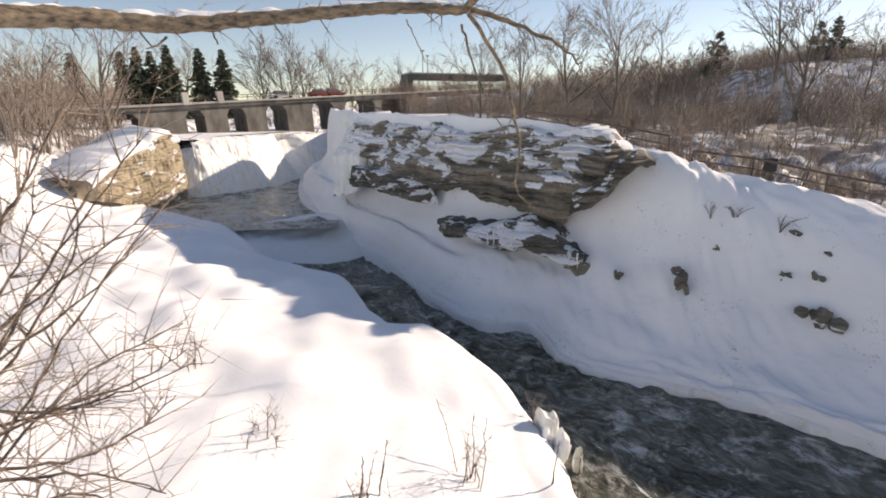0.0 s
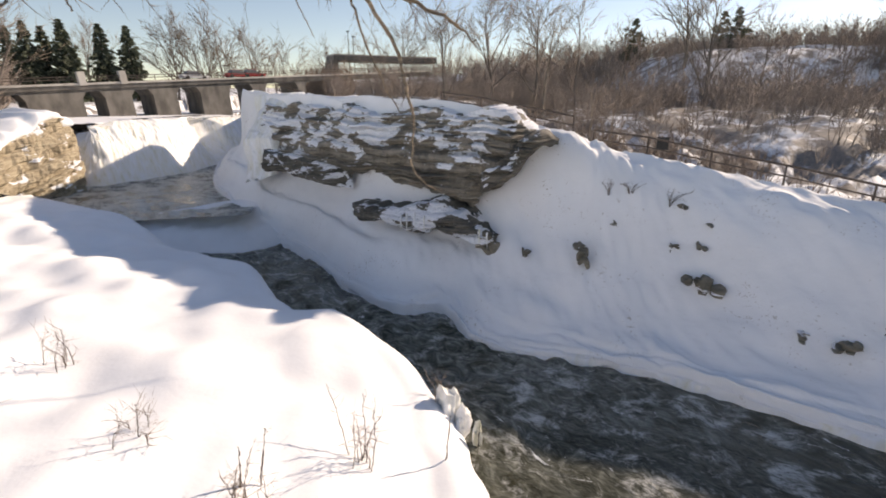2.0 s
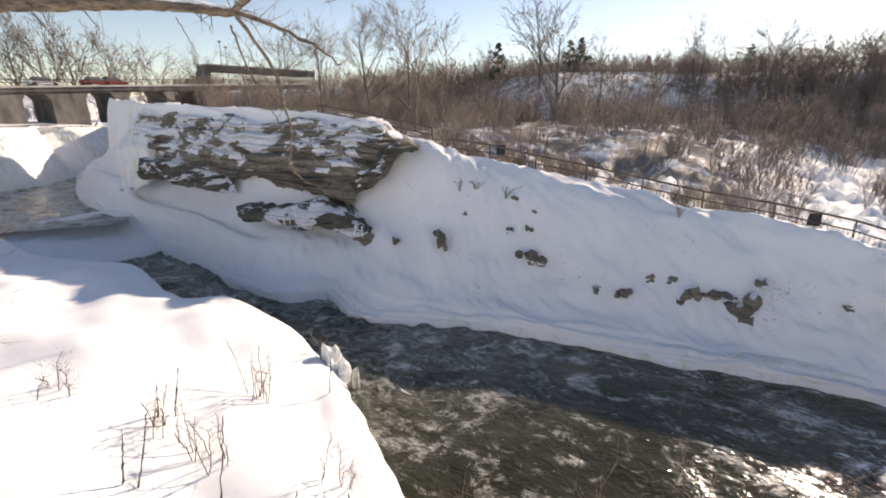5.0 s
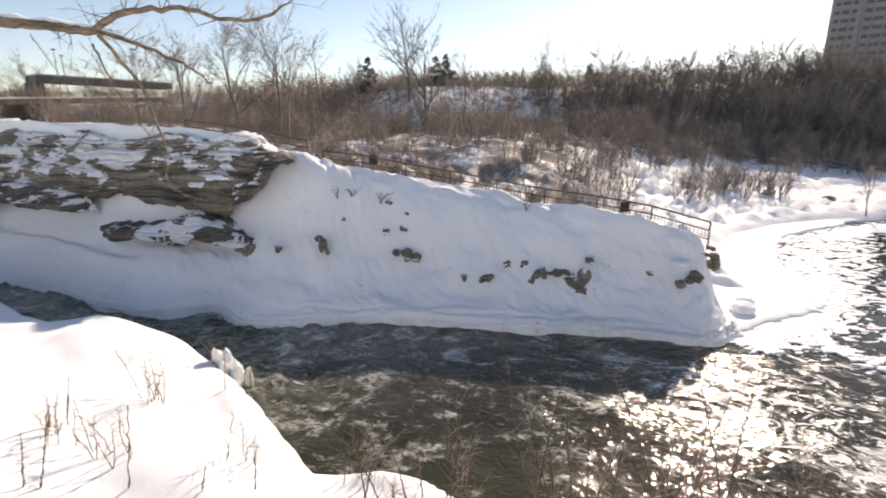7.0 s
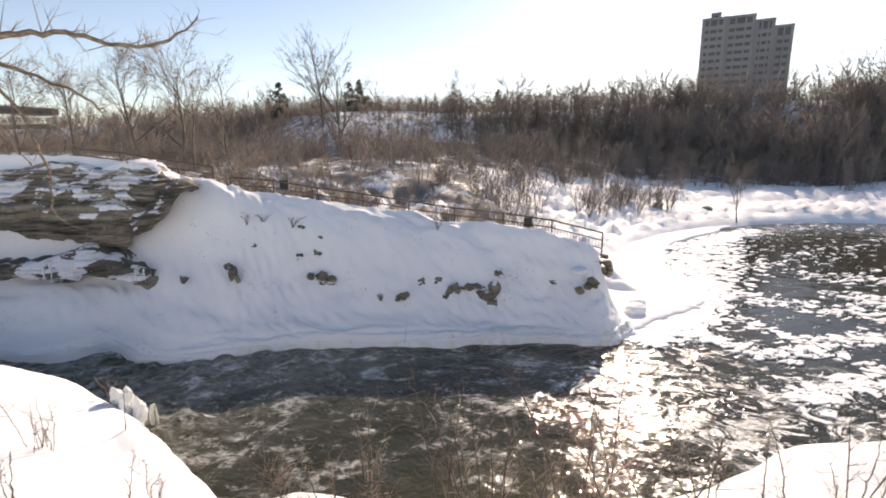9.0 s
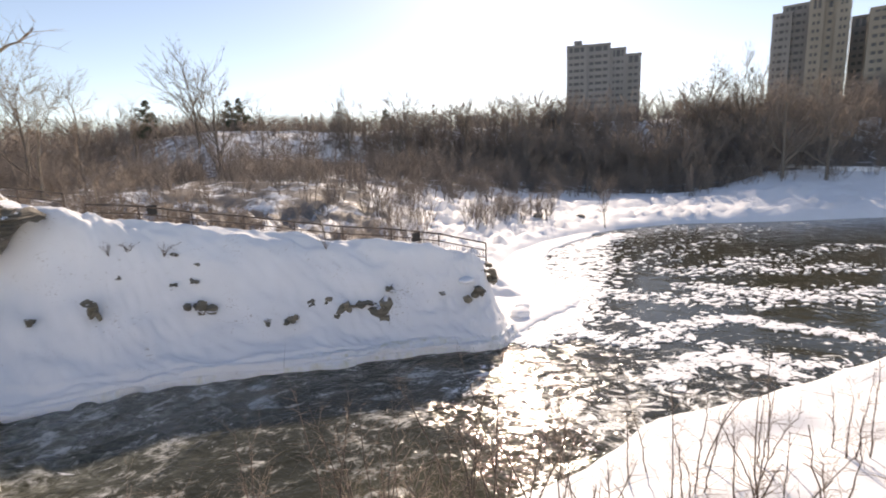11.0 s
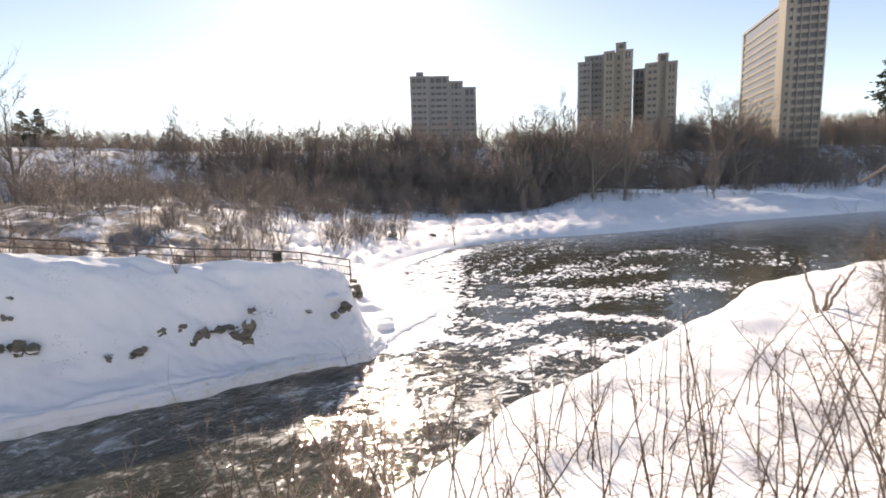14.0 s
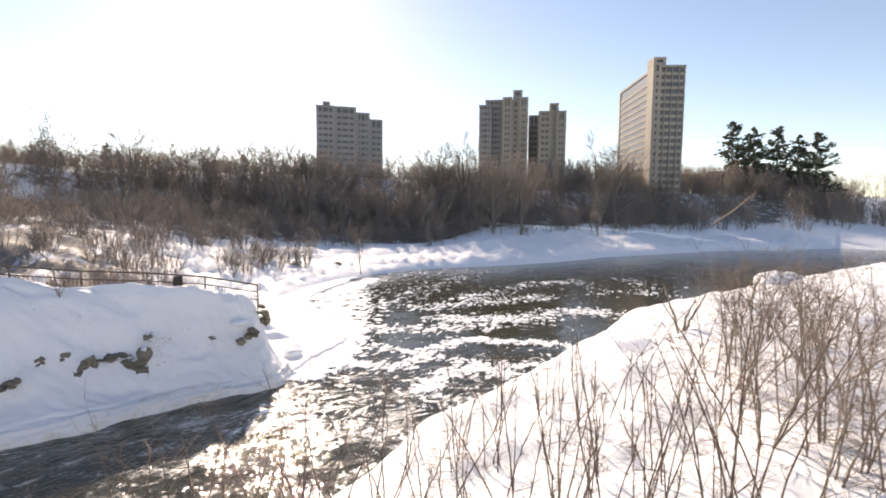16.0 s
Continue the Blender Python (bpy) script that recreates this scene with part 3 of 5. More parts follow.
# stepped ice foot left by higher water
foot_rows, foot_line = [], b[:, :2][(b[:, 0] > 7.4)]
foot_in = inward[b[:, 0] > 7.4]
fk = np.linspace(0, 45, len(foot_line))
step_edge = 0.2 * wavy(fk, 0 * fk, 48, 5, 3) + 1.2 * (1 - smooth01(fk / 6))
for o_, z_ in ((-0.02, 0.1), (0.0, 0.7), (0.08, 0.8), (0.42, 0.86), (0.52, 1.1), (0.62, 1.16), (1.1, 1.2), (2.0, 0.9)):
    reach_ = o_ + step_edge * (1.0 if o_ < 0.3 else 1.5) + 0.05 * wavy(fk, 0 * fk + 3 * o_, 49, 1.1, 2)
    foot_rows.append(np.concatenate([foot_line + foot_in * reach_[:, None], (z_ + 0.05 * wavy(fk, 0 * fk + z_, 46, 2.5, 2))[:, None]], 1))
sheet("ice_foot", np.array(foot_rows), ICE, label="stepped ledge of yellowish ice along the foot of the bank", kind="structure", category="ice")

# ---- rock, ice and falls ----
def strata(name, stations, mat, seed, out_scale=1.0, batter=0.1, label="", category="rock", cols=300, thick=(0.1, 0.55), lean=0.0, ragged=0.0, dip=0.0, under=0.5, row=0.07, ends=1.4, recess=0.14, smooth=False):
    """Bedded rock: beds of uneven thickness broken into blocks that stand out unevenly. Stations: x, y, foot, top."""
    rng = np.random.RandomState(seed)
    line = spline(stations, cols)
    d = np.gradient(line[:, :2], axis=0)
    d /= np.hypot(d[:, 0], d[:, 1])[:, None]
    outward = np.stack([d[:, 1], -d[:, 0]], 1)
    s = np.concatenate([[0], np.cumsum(np.hypot(*np.diff(line[:, :2], axis=0).T))])
    foot = line[:, 2] + ragged * wavy(s, 0 * s, seed + 91, 3.5, 4)
    top = line[:, 3] + ragged * 0.7 * wavy(s, 0 * s, seed + 92, 3.0, 4)
    taper = smooth01(np.minimum(s, s[-1] - s) / ends)
    low, high = foot.min() - 2, top.max() + 2
    cuts = [low - abs(dip) * s[-1]]
    while cuts[-1] < high + abs(dip) * s[-1]:
        cuts.append(cuts[-1] + thick[0] + (thick[1] - thick[0]) * rng.rand() ** 2)
    cuts = np.array(cuts)
    blocks = []
    for k in range(len(cuts) + 1):
        size = rng.uniform(1.2, 4.5)
        stand = 0.3 * rng.uniform(-1, 1) + 0.4 * wavy(s, 0 * s + 7 * k, seed + k, size * 2, 2)
        blocks.append(np.round(stand * 6) / 6 + 0.04 * wavy(s, 0 * s, seed + 70 + k, 0.7, 2))
    blocks = np.array(blocks)
    n = max(6, int(np.max(top - foot) / row))
    rows = []
    for c in np.linspace(0, 1, n):
        z = foot + (top - foot) * c
        level = z - dip * s + 0.16 * wavy(s, 0 * s, seed + 5, 6.5, 3)
        k = np.searchsorted(cuts, level)
        gap = np.minimum(np.abs(level - cuts[np.clip(k - 1, 0, len(cuts) - 1)]), np.abs(level - cuts[np.clip(k, 0, len(cuts) - 1)]))
        o = blocks[k, np.arange(cols)] * out_scale - recess * (gap < row * 0.6) + 0.05 * wavy(s, z, seed + 6, 0.9, 3)
        tall = top - foot
        o = o - batter * (z - foot) - lean * np.clip(c - 0.5, 0, 1) * tall - under * max(0.0, 1 - c / 0.16)
        o = o * taper - (1 - taper) * 1.4
        rows.append(np.stack([line[:, 0] + outward[:, 0] * o, line[:, 1] + outward[:, 1] * o, z], 1))
    back = rows[-1].copy()
    back[:, :2] -= outward * 2.2
    back[:, 2] += 0.1
    rows.append(back)
    return sheet(name, np.array(rows), mat, smooth=smooth, label=label, category=category)


# face of the cliff: x, y, foot, top
strata("rock_cliff", [(-5.40, 51.70, 6.70, 11.60), (-3.50, 49.10, 6.50, 11.60), (-1.10, 46.00, 6.10, 11.40), (0.70, 43.10, 6.80, 11.30), (2.70, 40.70, 7.30, 11.30), (4.50, 38.90, 6.90, 11.30), (6.10, 37.20, 6.40, 11.30), (7.50, 35.40, 6.20, 11.20), (8.80, 34.00, 6.60, 11.20), (10.00, 32.80, 7.40, 10.90), (11.00, 32.00, 9.10, 10.20)],
       ROCK, 5, 0.62, 0.04, "layered grey limestone cliff with snow on its ledges", cols=420, lean=0.35, ragged=0.5, dip=-0.035, under=0.9, ends=0.8, recess=0.2)
strata("limestone_outcrop", [(8.30, 33.80, 6.60, 7.60), (9.40, 32.80, 7.30, 8.50), (10.40, 32.00, 8.30, 9.50), (11.40, 31.40, 9.10, 10.00), (12.40, 30.90, 9.40, 9.80)],
       ROCK_SNOWY, 17, 0.45, 0.05, "ragged limestone edge half buried in snow", cols=150, lean=0.5, ragged=0.35, under=0.4, row=0.05)
strata("rock_ledge", [(1.30, 39.20, 5.10, 5.60), (3.00, 37.60, 4.60, 5.40), (4.80, 35.90, 4.40, 5.70), (6.30, 34.30, 4.70, 6.40), (7.40, 33.40, 4.50, 5.80), (8.70, 32.30, 4.30, 5.10), (10.00, 31.50, 4.10, 4.60)],
       ROCK_SNOWY, 9, 0.5, 0.05, "low dark limestone ledge hung with ice", cols=190, lean=0.8, ragged=0.4, under=0.6, row=0.05)
for top_, foot_ in (((4.90, 35.30, 5.20), (4.90, 35.30, 4.50)), ((5.20, 34.95, 5.40), (5.20, 34.95, 4.55)), ((5.60, 34.60, 5.50), (5.65, 34.60, 4.80)), ((6.10, 34.25, 5.40), (6.10, 34.25, 4.70)), ((8.70, 31.95, 5.00), (8.70, 31.95, 4.30)), ((9.05, 31.70, 4.90), (9.10, 31.70, 4.25))):
    t = Tubes()
    a, c = Vector(top_), Vector(foot_)
    t.add([a + Vector((0.06, 0.1, 0.25)), a, a.lerp(c, 0.35) + Vector((0.02, 0.01, 0)), a.lerp(c, 0.7), c], [0.06, 0.05, 0.036, 0.02, 0.004], 7)
    tagged(new("icicle", t.mesh("icicle", ICE)), "thick white icicle hanging from the limestone ledge", "icicle", "icicles on the ledge")
strata("rock_shelf", [(-5.30, 48.50, 6.90, 8.20), (-2.10, 45.50, 6.50, 7.90), (0.20, 42.60, 6.20, 7.60), (1.40, 41.30, 5.80, 6.90)],
       ROCK_SNOWY, 14, 0.45, 0.05, "thin limestone ledge at the foot of the cliff", cols=120, lean=0.4, ragged=0.12, under=0.5, row=0.06)
strata("ice_drape", [(-6.60, 53.20, 5.10, 11.90), (-5.90, 51.60, 5.30, 12.40), (-4.90, 50.40, 5.70, 12.30), (-3.80, 49.10, 6.20, 11.90), (-2.90, 48.40, 6.90, 11.10)],
       ICE, 33, 0.16, -0.02, "pale yellowish ice draped over the end of the cliff", "ice", cols=160, thick=(0.5, 1.6), lean=0.75, ragged=0.35, under=-0.4, ends=1.0, recess=0.0, smooth=True)
left_rock = [(-27.45, 52.41, 5.27, 6.37), (-26.81, 55.22, 4.48, 7.78), (-26.15, 58.62, 3.61, 9.10), (-25.08, 62.01, 2.85, 10.44), (-24.95, 64.83, 2.34, 9.53), (-25.85, 67.75, 2.70, 7.09)]
strata("rock_slab", left_rock, ROCK_TAN, 21, 1.0, 0.0, "tan sunlit limestone slab under a thick snow cap", cols=200, thick=(0.3, 1.3), dip=0.28, row=0.09, under=0.2)
cap_line = spline(left_rock[:5], 120)
cd = np.gradient(cap_line[:, :2], axis=0)
cd /= np.hypot(cd[:, 0], cd[:, 1])[:, None]
co = np.stack([cd[:, 1], -cd[:, 0]], 1)
cap = []
for o, dz in ((-0.1, -0.25), (0.3, 0.05), (0.25, 0.4), (-0.2, 0.65), (-1.2, 0.85), (-3.5, 0.8), (-6.5, 0.2), (-10, -1.4), (-13, -4)):
    lump = 0.25 * wavy(np.linspace(0, 20, 120), np.full(120, o), 61, 4, 2)
    cap.append(np.stack([cap_line[:, 0] + co[:, 0] * (o + lump * 0.6), cap_line[:, 1] + co[:, 1] * (o + lump * 0.6), cap_line[:, 3] + dz + lump], 1))
sheet("snow_drift", np.array(cap), SNOW, label="thick rounded snow cap lying on the tan rock slab", category="snow")

# frozen falls
fall = spline([(-27.42, 68.40, 3.00, 8.47), (-24.53, 68.28, 3.00, 9.28), (-21.69, 71.97, 3.00, 9.70), (-18.61, 76.55, 3.00, 9.76), (-16.03, 86.45, 3.00, 9.46), (-11.76, 93.49, 3.00, 9.34)], 260)
fd = np.gradient(fall[:, :2], axis=0)
fd /= np.hypot(fd[:, 0], fd[:, 1])[:, None]
fo = np.stack([fd[:, 1], -fd[:, 0]], 1)
fs = np.concatenate([[0], np.cumsum(np.hypot(*np.diff(fall[:, :2], axis=0).T))])
rows = []
for f in np.linspace(0, 1, 40):
    drop = 1 - (1 - np.cos(min(f * 1.15, 1) * np.pi)) / 2 if f < 0.87 else 0.0
    ribs = (0.38 * np.abs(wavy(fs, 0 * fs + 3.5 * f, 71, 5.0, 4)) + 0.06 * np.abs(wavy(fs, 0 * fs + 2 * f, 72, 1.1, 2))) * math.sin(math.pi * min(1, f * 0.8 + 0.12))
    bay = -3.2 * np.exp(-((fs - fs[-1] * 0.73) / 2.6) ** 2) * math.sin(math.pi * f)
    o = -2.8 + 3.6 * f + ribs + bay
    z = POOL_TOP - 0.3 + (fall[:, 3] - POOL_TOP + 0.3) * (1 - f ** 1.7) + 0.15 * wavy(fs, 0 * fs + f * 4, 73, 4, 2)
    rows.append(np.stack([fall[:, 0] + fo[:, 0] * o, fall[:, 1] + fo[:, 1] * o, z], 1))
sheet("frozen_falls", np.array(rows), ICE, label="curtain of white and yellowish ice frozen over the falls", category="frozen waterfall", kind="structure")
up = []
for o in (-2.7, -6, -10, -16, -24, -34, -60):
    up.append(np.stack([fall[:, 0] + fo[:, 0] * o + 0.5 * wavy(fs, 0 * fs + o, 74, 5, 2), fall[:, 1] + fo[:, 1] * o, np.full(len(fs), 9.45) + 0.12 * wavy(fs, 0 * fs + o, 75, 4, 2) + (0.25 if o < -6 else 0)], 1))
sheet("frozen_river", np.array(up), SNOW, label="snow over the frozen river above the falls", category="snow", kind="structure")

# ice shelf across the narrows
top_edge = spline([(-16.30, 50.50, 2.80), (-13.90, 51.10, 3.00), (-11.10, 52.80, 3.10), (-8.20, 54.60, 3.20), (-5.10, 52.20, 3.60)], 90)
low_edge = spline([(-13.90, 47.00, 1.40), (-11.20, 46.50, 0.60), (-8.50, 46.70, 0.60), (-5.80, 46.70, 0.60), (-3.30, 48.20, 0.60)], 90)
shelf = []
for f in np.linspace(0, 1, 26):
    q = top_edge * (1 - f) + low_edge * f
    q[:, 2] = top_edge[:, 2] + (low_edge[:, 2] - top_edge[:, 2]) * f ** 1.4 + 0.12 * wavy(q[:, 0], q[:, 1], 81, 2.5, 2) * math.sin(math.pi * f)
    shelf.append(q)
for drop in (0.35, 1.2):
    q = low_edge.copy()
    q[:, 2] -= drop
    shelf.append(q)
back = top_edge.copy()
back[:, 2] -= 0.9
back[:, 1] += 0.3
sheet("ice_shelf", np.array([back] + shelf), SNOW, label="snow-covered ice shelf across the narrow channel", category="ice", kind="structure")


def lump(name, at, size, mat, seed, label, category, group="", flat=0.6, rough=0.35, sub=3, sink=0.25):
    """An irregular boulder-like piece."""
    bm = bmesh.new()
    bmesh.ops.create_icosphere(bm, subdivisions=sub, radius=1)
    for v in bm.verts:
        n = noise.noise(v.co * 1.3 + Vector((seed * 3.1, 0, 0))) * rough + noise.noise(v.co * 3.4 + Vector((0, seed * 1.7, 0))) * rough * 0.5
        v.co = Vector((v.co.x * size[0], v.co.y * size[1], v.co.z * size[2])) * (1 + n)
    me = bpy.data.meshes.new(name)
    bm.to_mesh(me)
    bm.free()
    me.materials.append(mat)
    ob = new(name, me)
    ob.location = at
    return tagged(ob, label, category, group)


# ---- bridge ----
bridge = empty("bridge", (-35.55, 83.71, 13.21), "low grey concrete road bridge on broad piers with guard rail", "bridge")
bridge.rotation_euler = (0, radians(-3.2), radians(36.98))
SPAN = 74.0


part("deck", boxed((-14, 0, 0.0), (SPAN, 6.5, 0.55), 0.05), CONCRETE, bridge, "grey concrete deck edge")
part("kerb", boxed((-14, -0.25, 0.55), (SPAN, 0.25, 0.85), 0.04), CONCRETE_PALE, bridge, "pale kerb with snow")
part("roadway", boxed((-14, 0.25, 0.55), (SPAN, 6.3, 0.66)), ASPHALT, bridge, "snow-streaked asphalt roadway")
part("beam", boxed((-14, 0.3, -0.35), (SPAN, 6.2, 0.0)), CONCRETE, bridge)
for lo, hi in [(-2.5, 3.7), (6.4, 9.8), (12.7, 16.1), (19.7, 24.4), (28.8, 31.1), (37.7, 39.3)]:
    bm = bmesh.new()
    foot = -5.2
    prof_ = [(lo, foot), (hi, foot), (hi, -1.2), (hi + 0.55, -0.35), (lo - 0.55, -0.35), (lo, -1.2)]
    a = [bm.verts.new((x, 0.15, z)) for x, z in prof_]
    c = [bm.verts.new((x, 6.1, z)) for x, z in prof_]
    bm.faces.new(a)
    bm.faces.new(c[::-1])
    for i in range(len(a)):
        j = (i + 1) % len(a)
        bm.faces.new((a[j], a[i], c[i], c[j]))
    part("pier", bm, CONCRETE, bridge, "water-stained concrete pier")
for i, z in enumerate((1.15, 1.5)):
    part("rail", boxed((-14, 0.0, 0.1 + z), (SPAN, 0.08, 0.2 + z)), RAIL, bridge, "dark steel rail")
post_mesh = None
for i in range(36):
    x = -13 + i * 2.4
    if post_mesh is None:
        post_mesh = part("post", boxed((-0.05, -0.02, 0.55), (0.05, 0.1, 1.72)), RAIL, bridge)
        post_mesh.location.x = x
    else:
        o = new("post", post_mesh.data)
        o.parent, o.location.x = bridge, x
for x in (4.1, 9.1):
    part("pillar", boxed((x - 0.45, -0.4, 0.5), (x + 0.45, 0.5, 2.3), 0.05), CONCRETE_PALE, bridge, "squat pale concrete pillar")


def car(at, rot, paint, label):
    ob = empty("car", at, label, "car", "cars on the bridge")
    ob.rotation_euler = (0, 0, rot)
    bm = boxed((-2.15, -0.85, 0.35), (2.15, 0.85, 0.85), 0.14)
    part("body", bm, paint, ob, smooth=False)
    bm = bmesh.new()
    low = [(-1.5, -0.78, 0.84), (1.0, -0.78, 0.84), (1.0, 0.78, 0.84), (-1.5, 0.78, 0.84)]
    high = [(-1.1, -0.62, 1.42), (0.35, -0.62, 1.42), (0.35, 0.62, 1.42), (-1.1, 0.62, 1.42)]
    va, vb = [bm.verts.new(p) for p in low], [bm.verts.new(p) for p in high]
    bm.faces.new(vb)
    for i in range(4):
        bm.faces.new((va[i], va[(i + 1) % 4], vb[(i + 1) % 4], vb[i]))
    part("cabin", bm, GLASS, ob, "dark tinted windows")
    part("roof", boxed((-1.12, -0.64, 1.41), (0.37, 0.64, 1.47), 0.02), paint, ob)
    for x in (-1.35, 1.35):
        for y in (-0.8, 0.8):
            bm = bmesh.new()
            bmesh.ops.create_cone(bm, cap_ends=True, segments=14, radius1=0.33, radius2=0.33, depth=0.2, matrix=pose(x, y, 0.33, 90))
            part("wheel", bm, DARK, ob)
    return ob


bm_ = Matrix.Translation(bridge.location) @ Euler(bridge.rotation_euler).to_matrix().to_4x4()
for x, y, paint, label in ((27.6, 2.6, RED, "red parked-looking car on the snowy bridge"), (30.4, 2.6, RED, "red hatchback close behind another car on the bridge"), (20.2, 2.6, WHITE, "white car on the snowy bridge roadway")):
    car(bm_ @ Vector((x, y, 0.64)), radians(36.98), paint, label)

overpass = empty("overpass", (1.41, 125.73, 20.71), "dark flat road overpass behind the bridge", "bridge")
overpass.rotation_euler = (0, 0, radians(17.8))
part("girder", boxed((0, 0, -0.6), (26, 6, 0.5)), CONCRETE, overpass)
part("snow_edge", boxed((0, -0.1, 0.5), (26, 6, 0.8)), CONCRETE_PALE, overpass, "pale snowy parapet")
part("abutment", boxed((-0.4, 0.2, -3.5), (1.0, 6, -0.6)), CONCRETE, overpass)


def lamp_post(at, height, lean=0):
    ob = empty("street_lamp", at, "slim dark street lamp post", "street lamp", "lamps by the bridge")
    t = Tubes()
    t.add([(0, 0, -3), (0, 0, height)], [0.09, 0.06], 6)
    o = new("pole", t.mesh("pole", DARK))
    o.parent = ob
    part("head", boxed((-0.35, -0.12, height), (0.35, 0.12, height + 0.25), 0.05), DARK, ob)
    return ob


for at_, hh in (((4.72, 127.73, 20.19), 6), ((5.89, 129.68, 20.30), 5), ((18.68, 131.31, 22.84), 5)):
    lamp_post(at_, hh)

# ---- railing along the bank ----
UPPER = [(9.40, 45.30, 12.40), (11.50, 41.80, 12.00), (14.00, 37.90, 11.30), (15.50, 35.60, 10.90)]
LOWER = [(15.80, 33.60, 10.20), (18.10, 31.90, 9.90), (20.40, 29.80, 9.30), (22.70, 27.50, 8.80), (24.90, 24.90, 8.20), (26.80, 22.10, 7.70), (28.50, 19.00, 7.40), (29.80, 15.80, 7.00), (30.90, 12.60, 6.30)]


def railing(points, label, pickets_from=99):
    ob = empty("railing", points[0], label, "railing", "railings along the bank")
    p0 = Vector(points[0])
    posts, top, mid, low = [], Tubes(), Tubes(), Tubes()
    q = [Vector(p) - p0 for p in points]
    for i, p in enumerate(q):
        t = Tubes()
        t.add([p + Vector((0, 0, -1.75)), p], [0.055, 0.05], 6)
        o = new("post", t.mesh("post", RAIL))
        o.parent = ob
    for i in range(len(q) - 1):
        for name, dz, r in (("top_rail", 0, 0.055), ("middle_rail", -0.52, 0.04), ("bottom_rail", -1.08, 0.04)):
            t = Tubes()
            t.add([q[i] + Vector((0, 0, dz)), q[i + 1] + Vector((0, 0, dz))], [r, r], 6)
            o = new(name, t.mesh(name, RAIL))
            o.parent = ob
        if i >= pickets_from:
            n = 16
            for k in range(1, n):
                p = q[i].lerp(q[i + 1], k / n)
                t = Tubes()
                t.add([p + Vector((0, 0, -1.08)), p + Vector((0, 0, -0.52))], [0.014, 0.014], 4)
                o = new("picket", t.mesh("picket", RAIL))
                o.parent = ob
    return ob


railing([(-3.80, 57.30, 13.30), (-1.70, 56.00, 12.70), (0.40, 54.60, 12.10)], "short rusty railing by the path above the falls")
railing(UPPER, "rusty steel pipe railing half buried in snow")
railing(LOWER, "rusty steel pipe railing with pickets along the snowy bank", 4)
for p, w_ in (((29.30, 17.40, 6.80), 0.3), ((18.80, 31.60, 9.60), 0.3)):
    sg = empty("notice_board", p, "small dark notice board fixed to the railing", "sign", "signs on the railing")
    sg.rotation_euler = (0, 0, radians(-42))
    part("panel", boxed((-w_, -0.03, -0.36), (w_, 0.03, 0.3), 0.015), DARK, sg)

# ---- towers ----
def tower_block(parent, x0, x1, y0, depth, height, mat, storey=2.9, bays=6, open_ends=False):
    """A block of storeys: glass core, a spandrel for each storey, solid end walls."""
    y1 = y0 + depth
    part("core", boxed((x0 + 0.3, y0 + 0.3, -4), (x1 - 0.3, y1 - 0.3, height - 0.4)), GLASS, parent, "dark bands of windows")
    pier = 0.6 if open_ends else 1.2
    for a, b in ((x0, x0 + pier), (x1 - pier, x1)):
        for c, d in ((y0 - 0.15, y0 + 1.4), (y1 - 1.4, y1 + 0.15)) if open_ends else ((y0 - 0.15, y1 + 0.15),):
            part("end_wall", boxed((a, c, -4), (b, d, height)), mat, parent)
    part("roof", boxed((x0 - 0.1, y0 - 0.3, height - 0.5), (x1 + 0.1, y1 + 0.3, height + 0.5)), mat, parent)
    first = None
    for i in range(int(height / storey)):
        if first is None:
            first = part("spandrel", boxed((x0 + 0.1, y0 - 0.1, 0.0), (x1 - 0.1, y1 + 0.1, storey * (0.4 if open_ends else 0.56))), mat, parent)
        else:
            o = new("spandrel", first.data)
            o.parent, o.location.z = parent, i * storey
    for i in range(1, bays):
        x = x0 + (x1 - x0) * i / bays
        part("fin", boxed((x - pier * 0.25, y0 - 0.35, -4), (x + pier * 0.25, y1 + 0.35, height)), mat, parent)


def tower(at, turn, label, blocks, mat):
    ob = empty("apartment_tower", at, label, "tower block", "towers on the skyline")
    ob.rotation_euler = (0, 0, radians(turn))
    for x0, x1, y0, depth, height, bays in blocks:
        tower_block(ob, x0, x1, y0, depth, height, mat, bays=bays, open_ends=depth > 20)
    return ob


tower((233.3, 61.7, 17.0), -76.0, "grey slab block of flats stepping down in height, backlit", [(0.4, 9.2, 0.0, 14.0, 44.8, 3), (3.6, 7.1, 4.0, 5.0, 47.5, 1), (9.2, 19.5, 1.0, 14.0, 44.9, 3), (19.6, 26.3, 2.0, 14.0, 42.7, 3), (26.3, 32.8, 3.0, 14.0, 39.9, 2)], TOWER_GREY)
tower((250.8, -21.7, 17.0), -99.0, "pair of grey concrete apartment towers with rooftop plant rooms", [(-3.6, 3.1, 3.0, 16.0, 49.8, 3), (-0.5, 8.5, 5.0, 16.0, 52.7, 4)], TOWER_GREY)
tower((244.1, -36.8, 17.0), -99.0, "tall beige apartment tower with a dark central window strip", [(-7.1, -2.4, 0.0, 18.0, 51.8, 2), (-2.4, 1.2, 1.5, 15.0, 50.8, 1), (1.2, 5.6, 0.0, 18.0, 51.6, 2), (-2.0, 2.5, 4.0, 8.0, 56.0, 1)], TOWER)
tower((254.2, -48.6, 17.0), -99.0, "lower grey apartment tower between taller ones", [(-3.9, 1.7, 6.0, 14.0, 46.0, 2)], TOWER_GREY)
